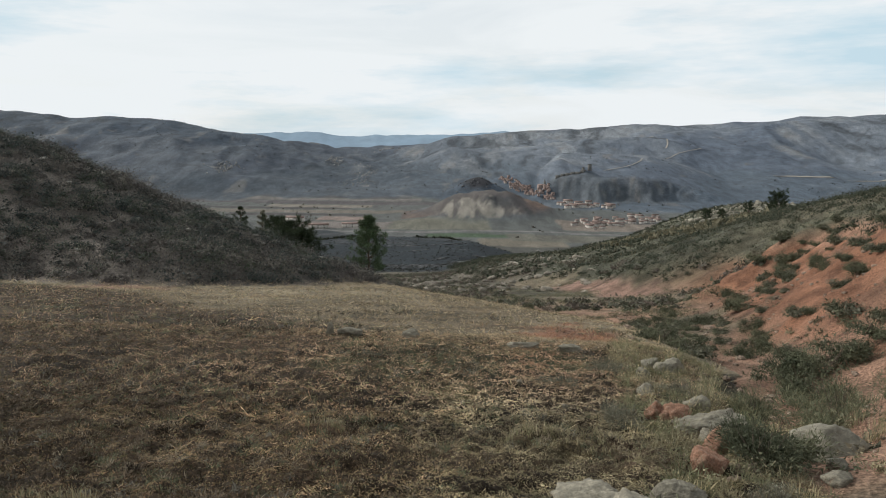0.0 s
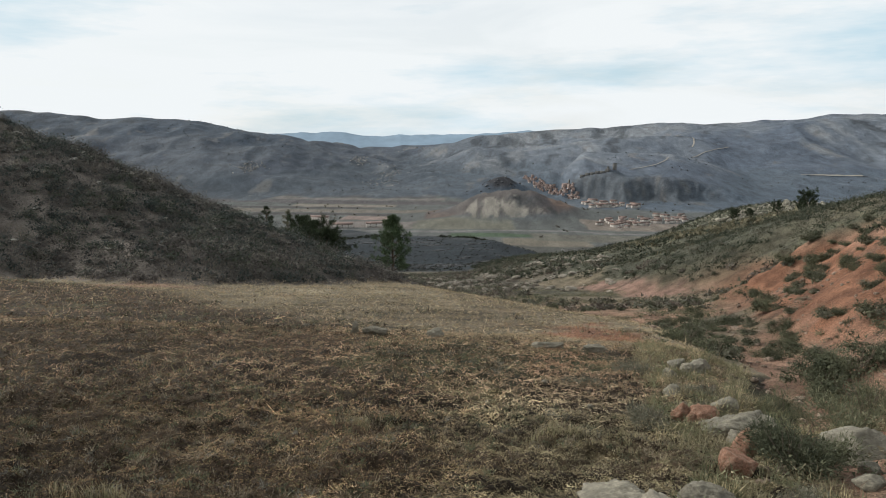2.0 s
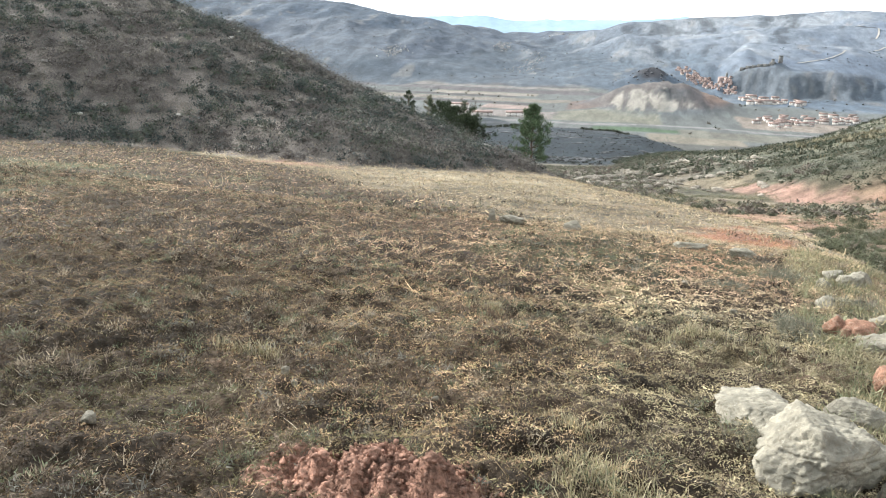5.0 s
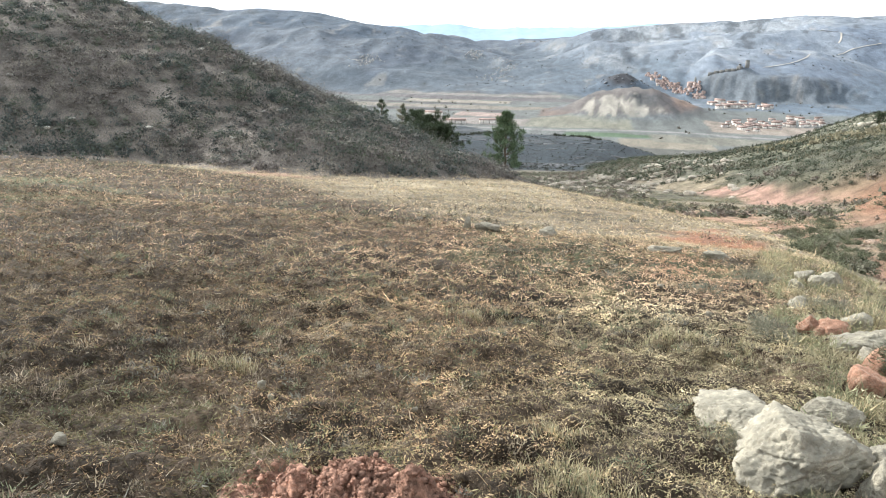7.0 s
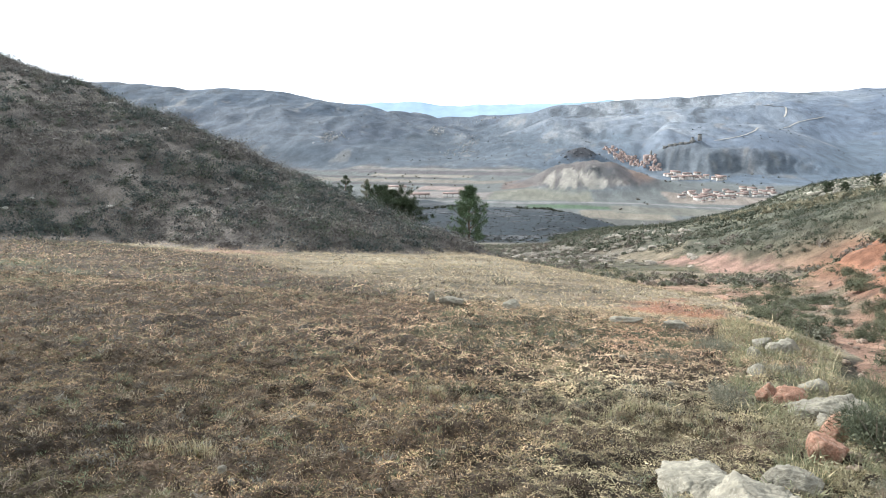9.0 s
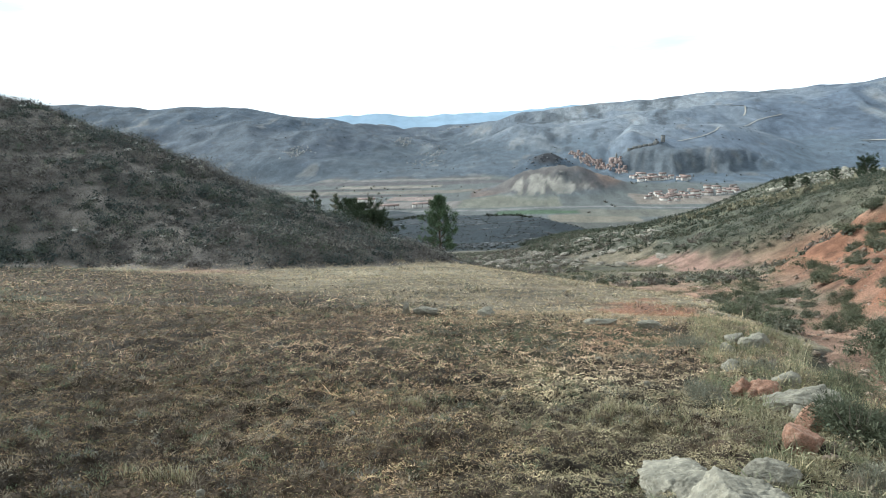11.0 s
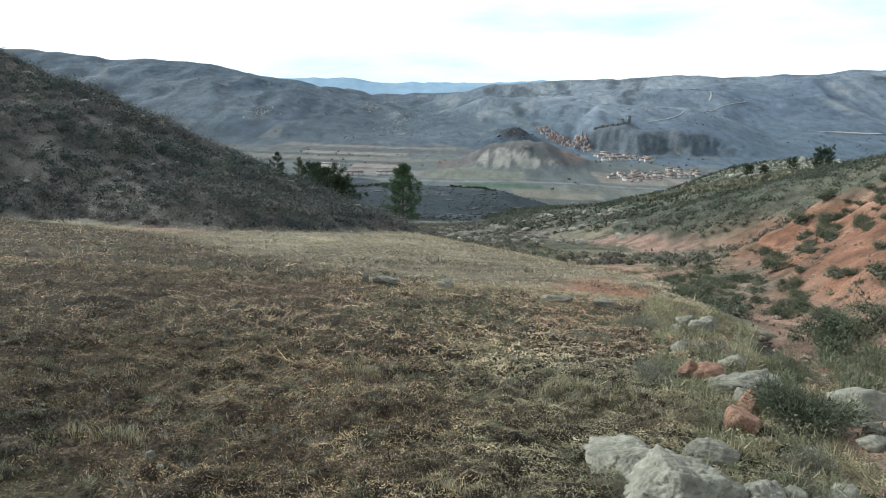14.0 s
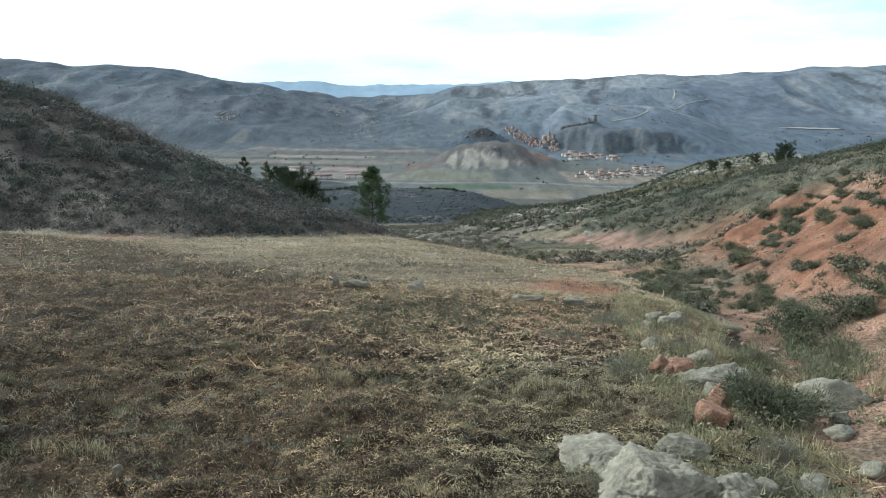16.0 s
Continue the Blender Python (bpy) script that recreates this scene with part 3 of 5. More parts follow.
def field_grass():
    vs, ts, cs, k = [], [], [], 0
    # short stubble: tufts, box, blades in each, spread, height, width
    for n, box, m, spread, h, w, seed in ((3600, (-6.0, 2.9, 1.6, 6.5), 9, 0.02, 0.034, 0.0017, 1), (6000, (-12.5, 4.6, 6.0, 13.2), 6, 0.035, 0.035, 0.0036, 2), (9000, (-21, 6.5, 12, 34), 4, 0.08, 0.045, 0.01, 3)):
        x, y, g = scatter(n, *box, seed)
        drift = fbm(x, y, 0.35, 2) + 0.9 * fbm(x, y, 1.6, 3)
        keep = on_field(x, y) & (drift + g.uniform(-0.2, 0.2, n) > 0.05 - 0.25 * straw_zone(x, y))
        x, y, drift = x[keep], y[keep], drift[keep]
        n = len(x)
        c = tints(STRAW, [0.16, 0.26, 0.18, 0.28, 0.12], n, 1, g, 0.3)
        pale = 0.1 + 0.05 * x * step(11, 6, y) + 0.25 * step(0.2, 0.6, drift) + 0.55 * straw_zone(x, y)
        c = np.where((g.random(n) < pale)[:, None], tints(STRAW[:2], [0.6, 0.4], n, 1, g), c)
        j = np.repeat(np.arange(n), m)
        v, t = blades(x[j] + g.normal(0, spread, n * m), y[j] + g.normal(0, spread, n * m), g, h, w, 1.0)
        vs.append(v), ts.append(t + k), cs.append(np.repeat(c[j] * g.uniform(0.7, 1.3, (n * m, 1)), 5, 0))
        k += len(v)
    # a mat of broken twigs and leaves, lying at all tilts
    for n, box, ln, wd, seed in ((310000, (-6.0, 2.9, 1.7, 6.6), 0.0085, 0.0046, 6), (215000, (-12.8, 4.6, 6.2, 13.4), 0.017, 0.0085, 7), (98000, (-25, 6.0, 13, 32), 0.042, 0.012, 8)):
        x, y, g = scatter(n, *box, seed)
        keep = on_field(x, y) & (g.random(n) < 0.4 + 4.5 / np.maximum(y, 3))
        x, y = x[keep], y[keep]
        n = len(x)
        p = np.stack([x, y, height(x, y) + g.uniform(0, 0.014, n) * (1 + 3 * (fbm(x, y, 0.11, 2) > 0.12))], -1)
        d = g.normal(size=(n, 3)) * [1, 1, 0.6]
        d /= np.linalg.norm(d, axis=1, keepdims=True)
        sd_ = np.cross(d, g.normal(size=(n, 3)) * [0.5, 0.5, 1])
        sd_ /= np.linalg.norm(sd_, axis=1, keepdims=True)
        twig = g.random((n, 1)) < 0.16
        l, wdt = ln * g.gamma(3.0, 0.36, (n, 1)) * np.where(twig, 2.6, 1.0), wd * g.uniform(0.5, 1.5, (n, 1)) * np.where(twig, 0.5, 1.0)
        v = np.stack([p - d * l - sd_ * wdt * 0.5, p - d * l * 0.6 + sd_ * wdt, p + d * l], 1).reshape(-1, 3)
        patch = fbm(x, y, 0.3, 2) + 0.7 * fbm(x + 9, y, 1.4, 3)
        c = tints([(0.22, 0.168, 0.122), (0.115, 0.086, 0.062), (0.32, 0.26, 0.182), (0.17, 0.172, 0.105)], [0.3, 0.22, 0.22, 0.26], n, 1, g, 0.3)
        c = np.where((g.random(n) < 0.07 + 0.2 * step(0.1, 0.5, patch) + 0.03 * x * step(11, 6, y) + 0.5 * straw_zone(x, y))[:, None], tints([(0.37, 0.315, 0.225), (0.29, 0.245, 0.17), (0.2, 0.195, 0.13)], [0.35, 0.4, 0.25], n, 1, g), c)
        c = np.where((g.random(n) < 0.75 * step(0.05, 0.35, -patch) * (1 - 0.8 * straw_zone(x, y)) * (1 - 0.5 * step(-0.9, 0.6, x) * step(10, 6, y)))[:, None], c * 0.36, c)
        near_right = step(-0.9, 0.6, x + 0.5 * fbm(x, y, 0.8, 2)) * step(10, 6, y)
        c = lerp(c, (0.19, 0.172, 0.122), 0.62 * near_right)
        c = np.where(twig, c, np.minimum(c, np.array([0.31, 0.255, 0.185])))
        z_ = straw_zone(x, y)[:, None]
        c = c * np.exp(1.2 * fbm(x + 5, y, 0.09, 2) + 0.5 * fbm(x + 15, y, 0.22, 2) + 0.5 * fbm(x, y + 3, 0.6, 2) + 0.45 * fbm(x + 8, y, 1.7, 3))[:, None]
        c = c * (1 - 0.5 * z_) + np.array([0.37, 0.318, 0.23]) * g.uniform(0.7, 1.3, (n, 1)) * 0.5 * z_
        c = lerp(c, (0.26, 0.172, 0.125), 0.5 * step(-0.25, 0.3, fbm(x, y + 20, 1.3, 3)) * np.exp(-((x - 0.6) / 2.6) ** 2 - ((y - 10.3) / 3.0) ** 2))
        c = lerp(c, (0.3, 0.165, 0.115), red_patch(x, y) * 0.8)
        c = lerp(c, (0.11, 0.125, 0.078), 0.6 * step(0.25, 0.5, np.exp(-((x + 2.3) / 0.9) ** 2 - ((y - 3.0) / 0.5) ** 2) + 0.9 * fbm(x, y + 4, 0.5, 2) - 0.2))
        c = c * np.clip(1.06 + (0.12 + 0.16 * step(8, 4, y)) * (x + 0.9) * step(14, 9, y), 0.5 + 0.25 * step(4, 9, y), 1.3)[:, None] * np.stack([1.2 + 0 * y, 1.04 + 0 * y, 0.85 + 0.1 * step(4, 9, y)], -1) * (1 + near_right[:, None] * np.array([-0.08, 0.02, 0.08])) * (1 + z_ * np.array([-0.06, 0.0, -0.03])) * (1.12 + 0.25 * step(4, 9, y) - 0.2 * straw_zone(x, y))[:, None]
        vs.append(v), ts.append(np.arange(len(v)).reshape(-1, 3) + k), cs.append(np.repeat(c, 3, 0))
        k += len(v)
    # loose straws and cut stems lying about
    x, y, g = scatter(5200, -5, 3, 1.7, 9, 5)
    keep = on_field(x, y)
    x, y = x[keep], y[keep]
    v, t = blades(x, y, g, 0.014, 0.0021, 5.5)
    v[:, 2] += 0.012
    vs.append(v), ts.append(t + k), cs.append(tints([(0.42, 0.36, 0.26), (0.3, 0.25, 0.18), (0.2, 0.15, 0.115)], [0.4, 0.35, 0.25], len(x), 5, g))
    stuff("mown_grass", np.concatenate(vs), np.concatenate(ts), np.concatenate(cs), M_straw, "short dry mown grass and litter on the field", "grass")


field_grass()


def hill_scrub():
    x, y, g = scatter(30000, -48, 0, 20, 52, 11)
    field, edge, brow, gully, bank, right, up, hill = near_parts(x, y)
    crest = 32.3 - 0.25 * x
    clump = fbm(x, y, 2.6, 3) + 0.5 * fbm(x, y, 9.0, 2)
    keep = (hill > field + 0.1 - 0.3 * g.random(len(x)) ** 3) & (hill > right) & (y < crest + 2.5) & (clump + g.uniform(-0.35, 0.35, len(x)) > -0.4)
    x, y, clump = x[keep][:5400], y[keep][:5400], clump[keep][:5400]
    n = len(x)
    rad = g.gamma(5.0, 0.075, n) * (0.75 + 0.6 * step(-0.3, 0.5, clump)) + 0.12
    cen = np.stack([x, y, height(x, y) - 0.05], -1)
    dark = tints([(0.07, 0.082, 0.072), (0.055, 0.064, 0.06), (0.085, 0.098, 0.07)], [0.4, 0.35, 0.25], n, 1, g, 0.25)
    brown = tints([(0.13, 0.115, 0.105), (0.105, 0.098, 0.088), (0.175, 0.16, 0.138)], [0.45, 0.35, 0.2], n, 1, g, 0.25)
    kind = fbm(x + 70, y, 4.0, 3) + g.uniform(-0.35, 0.35, n)
    col = np.where((kind > -0.05)[:, None], dark, brown) * 1.08
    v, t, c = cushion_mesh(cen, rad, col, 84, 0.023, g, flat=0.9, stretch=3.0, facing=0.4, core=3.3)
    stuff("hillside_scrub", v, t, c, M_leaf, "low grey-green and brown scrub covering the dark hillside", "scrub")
    # dry grass between the bushes
    x, y, g = scatter(9000, -42, 0, 20, 46, 19)
    field, edge, brow, gully, bank, right, up, hill = near_parts(x, y)
    keep = (hill > field + 0.05) & (hill > right) & (y < 33 - 0.25 * x)
    x, y = x[keep], y[keep]
    n = len(x)
    j = np.repeat(np.arange(n), 5)
    v, t = blades(x[j] + g.normal(0, 0.09, n * 5), y[j] + g.normal(0, 0.09, n * 5), g, 0.08, 0.011, 1.2)
    c = tints([(0.25, 0.215, 0.165), (0.18, 0.155, 0.125), (0.12, 0.11, 0.085)], [0.35, 0.4, 0.25], n, 25, g)
    stuff("hillside_grass", v, t, c, M_straw, "thin dry grass between the hillside bushes", "grass")


hill_scrub()


def right_scrub():
    parts = []
    for seed, box, most, radii, count, size in ((12, (4, 60, 22, 62), 3400, (0.22, 0.75), 50, 0.032), (13, (-15, 95, 58, 160), 9500, (0.3, 0.75), 15, 0.085)):
        x, y, g = scatter(30000, *box, seed)
        field, edge, brow, gully, bank, right, up, hill = near_parts(x, y)
        rise = np.exp(-((x - 52) / 14) ** 2 - ((y - 118) / 9) ** 2)
        keep = (right > field) & (bank > np.where(y > 42, 0.5, np.where(y < 33, 3.1, 2.0))) & (fbm(x, y, 9.0, 3) + g.uniform(-0.4, 0.4, len(x)) > -0.3 + 0.55 * rise) & (red_path(x, y) < 0.5)
        x, y = x[keep][:most], y[keep][:most]
        n = len(x)
        cen = np.stack([x, y, height(x, y) - 0.05], -1)
        col = tints([(0.074, 0.083, 0.056), (0.058, 0.068, 0.048), (0.098, 0.1, 0.07), (0.14, 0.125, 0.09)], [0.36, 0.32, 0.24, 0.08], n, 1, g, 0.25)
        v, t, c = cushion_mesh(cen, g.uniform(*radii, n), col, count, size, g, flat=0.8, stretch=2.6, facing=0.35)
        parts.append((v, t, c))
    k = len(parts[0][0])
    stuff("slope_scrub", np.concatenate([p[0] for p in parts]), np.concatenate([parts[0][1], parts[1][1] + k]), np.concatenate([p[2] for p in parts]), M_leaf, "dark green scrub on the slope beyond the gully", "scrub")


right_scrub()


def slope_grass():
    vs, ts, cs, k = [], [], [], 0
    for n, box, h, w, m, seed in ((9000, (5, 42, 20, 60), 0.17, 0.014, 3, 15), (9000, (-5, 80, 55, 130), 0.26, 0.04, 2, 16)):
        x, y, g = scatter(n, *box, seed)
        field, edge, brow, gully, bank, right, up, hill = near_parts(x, y)
        keep = (right > field) & (bank > np.where(y < 33, 3.0, 1.6)) & (fbm(x, y, 4.0, 3) + g.uniform(-0.4, 0.4, n) > -0.15)
        x, y = x[keep], y[keep]
        n = len(x)
        j = np.repeat(np.arange(n), m)
        v, t = blades(x[j] + g.normal(0, 0.08, n * m), y[j] + g.normal(0, 0.08, n * m), g, h, w, 0.8)
        c = tints([(0.24, 0.205, 0.14), (0.16, 0.145, 0.1), (0.11, 0.112, 0.075), (0.085, 0.09, 0.062)], [0.15, 0.3, 0.35, 0.2], n, 5 * m, g)
        vs.append(v), ts.append(t + k), cs.append(c)
        k += len(v)
    stuff("slope_grass", np.concatenate(vs), np.concatenate(ts), np.concatenate(cs), M_straw, "rough olive and straw grass between the bushes of the slope", "grass")


slope_grass()


def cushions():
    """Low stubs of cut thyme and dead cushions: fans of short twigs, dark, grey-brown or grey-green."""
    vs, ts, cs, k = [], [], [], 0
    for n0, box, seed, m, grow in ((5200, (-6, 2.8, 1.7, 7), 21, 62, 1.0), (6500, (-13, 4.5, 7, 15), 22, 30, 1.55), (3600, (-20, 5.5, 13, 26), 23, 14, 2.6)):
        x, y, g = scatter(n0, *box, seed)
        lump = fbm(x, y, 1.2, 3) + 0.6 * fbm(x + 30, y, 0.4, 2)
        keep = on_field(x, y) & (lump + g.uniform(-0.3, 0.3, n0) > 0.0 + 0.35 * straw_zone(x, y))
        x, y, lump = x[keep], y[keep], lump[keep]
        n = len(x)
        rad = np.minimum(g.gamma(4.0, 0.013, n) + 0.018, 0.1) * grow ** 0.6
        cen = np.stack([x, y, height(x, y) - 0.01], -1)
        kind = g.choice(5, n, p=[0.3, 0.26, 0.2, 0.14, 0.1])
        pal = np.array([(0.042, 0.031, 0.022), (0.18, 0.142, 0.105), (0.15, 0.16, 0.1), (0.3, 0.25, 0.18), (0.2, 0.19, 0.16)])
        c = pal[kind] * g.uniform(0.75, 1.3, (n, 1))
        u = g.normal(size=(n, m, 3))
        u /= np.linalg.norm(u, axis=-1, keepdims=True)
        u[..., 2] = np.abs(u[..., 2]) * 0.75 + 0.08
        root = cen[:, None] + u * (rad[:, None] * g.uniform(0.2, 0.95, (n, m)))[..., None]
        tip = root + (u * 0.5 + g.normal(0, 0.5, (n, m, 3)) + np.array([0, 0, 0.3])) * (rad[:, None] * g.uniform(0.2, 0.42, (n, m)))[..., None]
        side = np.cross(u, g.normal(size=(n, m, 3)))
        side *= (0.0034 * grow * g.uniform(0.6, 1.5, (n, m)))[..., None] / (np.linalg.norm(side, axis=-1, keepdims=True) + 1e-6)
        v = np.stack([root - side, root + side, tip], 2).reshape(-1, 3)
        cc = np.repeat((c[:, None] * g.uniform(0.65, 1.35, (n, m, 1))).reshape(-1, 3), 3, 0)
        vs.append(v), ts.append(np.arange(len(v)).reshape(-1, 3) + k), cs.append(cc)
        k += len(v)
    stuff("dead_cushions", np.concatenate(vs), np.concatenate(ts), np.concatenate(cs), M_straw, "low grey-brown stubs of cut thyme and dead cushions", "litter")


cushions()


def tall_tufts():
    """Paler standing tufts, near the rocks and in a band across the field."""
    vs, ts, cs, k = [], [], [], 0
    g = np.random.default_rng(31)
    spots = [(-0.05, 3.05, 0.22, 0.14, 520, 0.085), (0.12, 2.85, 0.16, 0.12, 360, 0.095), (-0.12, 3.55, 0.16, 0.1, 220, 0.07), (0.85, 5.75, 0.55, 0.16, 900, 0.09), (-2.26, 4.06, 0.16, 0.08, 260, 0.11),
             (-0.92, 6.06, 0.25, 0.12, 260, 0.09), (1.5, 5.6, 0.3, 0.3, 200, 0.09), (1.5, 3.9, 0.3, 0.3, 140, 0.1), (2.9, 7.6, 0.1, 0.1, 80, 0.42), (2.3, 4.6, 0.3, 0.3, 110, 0.12), (4.2, 6.3, 0.3, 0.5, 420, 0.22)]
    for cx, cy, sx, sy, n, h in spots:
        m = max(4, n // 25)
        ox, oy = g.normal(cx, sx * 0.6, m), g.normal(cy, sy * 0.6, m)
        j = g.integers(0, m, n)
        x, y = ox[j] + g.normal(0, 0.025, n), oy[j] + g.normal(0, 0.025, n)
        v, t = blades(x, y, g, h, 0.0022, 0.5)
        c = tints([(0.46, 0.4, 0.26), (0.37, 0.32, 0.2), (0.26, 0.26, 0.15), (0.28, 0.235, 0.16)], [0.4, 0.3, 0.18, 0.12], n, 5, g)
        vs.append(v), ts.append(t + k), cs.append(c)
        k += len(v)
    stuff("straw_tufts", np.concatenate(vs), np.concatenate(ts), np.concatenate(cs), M_straw, "standing tufts of bleached dry grass", "grass")


tall_tufts()


# ---- things ----
def part(name, me, mat, parent, label=""):
    ob = new(name, me)
    ob.data.materials.append(mat)
    ob.parent = parent
    if label:
        ob["label"] = label
    return ob


def rock_mesh(name, seed, sub, rough=0.062, planes=14):
    """A block bounded by random planes, with worn edges, cracks and a pitted skin; about 1 m across."""
    g = np.random.default_rng(seed)
    bm = bmesh.new()
    bmesh.ops.create_icosphere(bm, subdivisions=sub, radius=1.0)
    bm.verts.ensure_lookup_table()
    u = np.array([v.co[:] for v in bm.verts])
    u /= np.linalg.norm(u, axis=1, keepdims=True)
    nrm = g.normal(size=(planes, 3))
    nrm /= np.linalg.norm(nrm, axis=1, keepdims=True)
    off = g.uniform(0.36, 0.54, planes)
    r = off[None, :] / np.maximum(u @ nrm.T, 0.05)
    r = -np.log(np.exp(-r * 80).sum(1)) / 80
    r = np.clip(r, 0.2, 0.75)
    k = seed * 3.7
    for i, v in enumerate(bm.verts):
        q = Vector(u[i]) * float(r[i])
        p = q * 6.0 + Vector((k, 0, 0))
        rough_ = rough * (0.8 if sub > 3 else 1.0)
        f = 1 + rough_ * (1.5 * noise.noise(p) + 1.0 * noise.noise(p * 2.3) + 0.6 * noise.noise(p * 5.1) + 0.4 * noise.noise(p * 11))
        if sub > 3:
            # cracks along the bedding and across it, and a stepped ledge
            c1 = abs(noise.noise(Vector((p.x * 0.25, p.y * 0.25, p.z * 0.6)) + Vector((3, 7, k))))
            c2 = abs(noise.noise(p * 0.55 + Vector((k, 2, 9))))
            f -= 0.055 * math.exp(-(c1 / 0.03) ** 2) + 0.06 * math.exp(-(c2 / 0.025) ** 2)
            f += 0.035 * (noise.noise(p * 0.8 + Vector((1, k, 4))) > 0.08)
        v.co = q * f
    for f in bm.faces:
        f.smooth = True
    me = bpy.data.meshes.new(name)
    bm.to_mesh(me)
    bm.free()
    return me


def rock(x, y, sx, sy, sz, turn, seed, mat, label, sub=4, sink=0.3, name="rock", group=""):
    me = rock_mesh(name, seed, sub)
    me.materials.append(mat)
    ob = new(name, me)
    z = float(height(x, y))
    ob.matrix_world = pose(x, y, z + sz * (0.5 - sink), 0, 0, turn) @ Matrix.Diagonal((sx, sy, sz, 1))
    return tagged(ob, label, "rock", group)


PALE = "pale weathered limestone rock bedded at the field's edge"
EDGE = "rocks along the field's edge"
for x, y, sx, sy, sz, turn, seed, sub, lab in (
        (0.87, 4.02, 0.45, 0.4, 0.3, 20, 3, 6, "pale angular limestone boulder with a split white face"),
        (1.03, 3.42, 0.58, 0.46, 0.4, 35, 8, 6, "large grey-white lichened limestone boulder in dry grass"),
        (1.44, 4.3, 0.3, 0.2, 0.17, 10, 5, 5, PALE), (1.52, 3.66, 0.26, 0.2, 0.2, 60, 6, 5, PALE), (1.36, 3.27, 0.24, 0.2, 0.24, 15, 7, 5, PALE),
        (2.46, 6.4, 0.46, 0.34, 0.3, 5, 9, 5, PALE), (2.72, 6.6, 0.3, 0.24, 0.24, 40, 24, 4, PALE), (2.3, 5.95, 0.22, 0.18, 0.16, 20, 25, 4, PALE), (3.1, 9.7, 0.3, 0.26, 0.26, 50, 10, 5, PALE), (2.6, 9.2, 0.17, 0.15, 0.18, 0, 11, 4, PALE),
        (2.62, 7.2, 0.26, 0.24, 0.2, 30, 12, 3, PALE)):
    rock(x, y, sx, sy, sz, turn, seed, M_lime, lab, sub, group=EDGE)
for x, y, sx, sy, sz, turn, seed, sub, lab in (
        (2.3, 8.0, 0.24, 0.2, 0.15, 70, 13, 3, PALE), (3.35, 6.05, 0.6, 0.45, 0.34, 25, 14, 4, "broad pale limestone boulder beside the gully"),
        (3.6, 6.45, 0.34, 0.3, 0.24, 45, 15, 4, PALE), (2.85, 4.95, 0.2, 0.17, 0.12, 10, 16, 4, PALE), (3.05, 5.3, 0.18, 0.14, 0.11, 80, 17, 3, PALE),
        (1.75, 3.75, 0.2, 0.16, 0.1, 15, 18, 4, PALE), (2.15, 3.95, 0.24, 0.18, 0.13, 40, 19, 4, PALE), (2.6, 4.15, 0.18, 0.15, 0.1, 0, 20, 3, PALE),
        (3.3, 10.1, 0.26, 0.22, 0.24, 20, 22, 4, PALE), (2.9, 9.95, 0.26, 0.2, 0.2, 65, 23, 4, PALE)):
    rock(x, y, sx, sy, sz, turn, seed, M_lime, lab, sub, group=EDGE)
FLAT = "flat pale limestone slab lying in the dry field"
for x, y, sx, sy, sz, turn, seed in ((2.0, 11.0, 0.42, 0.3, 0.14, 10, 30), (-1.62, 12.1, 0.42, 0.3, 0.12, 0, 31), (-0.53, 12.4, 0.36, 0.24, 0.12, 30, 32), (1.3, 11.2, 0.5, 0.24, 0.1, -8, 33), (-1.95, 12.3, 0.16, 0.14, 0.2, 5, 35)):
    rock(x, y, sx * 0.78, sy * 0.7, sz * 1.25, turn, seed, M_lime, FLAT, 5, 0.06, group="slabs in the field")
for x, y, sx, sy, sz, turn, seed in ((1.95, 5.1, 0.27, 0.24, 0.3, 10, 40), (2.27, 5.75, 0.24, 0.2, 0.2, 50, 41), (2.03, 6.72, 0.16, 0.15, 0.17, 0, 42), (2.2, 6.62, 0.25, 0.2, 0.18, 30, 43), (2.1, 6.6, 0.12, 0.11, 0.11, 70, 44)):
    rock(x, y, sx, sy, sz, turn, seed, M_red, "rounded red sandstone rock among low scrub", 4, group="red rocks")
for x, y, w, seed in ((-1.84, 3.69, 0.065, 50), (-1.75, 3.61, 0.045, 51), (-2.36, 2.66, 0.07, 52), (-2.96, 4.49, 0.05, 53), (-1.4, 5.6, 0.05, 54), (0.2, 7.2, 0.06, 55), (0.9, 8.2, 0.07, 56), (-0.4, 9.0, 0.07, 57), (1.2, 6.9, 0.05, 58), (-0.9, 3.6, 0.035, 59)):
    rock(x, y, w, w * 0.85, w * 0.95, seed * 31, seed, M_lime, "small pale stone lying in the mown grass", 3, 0.02, "stone", "stones in the grass")


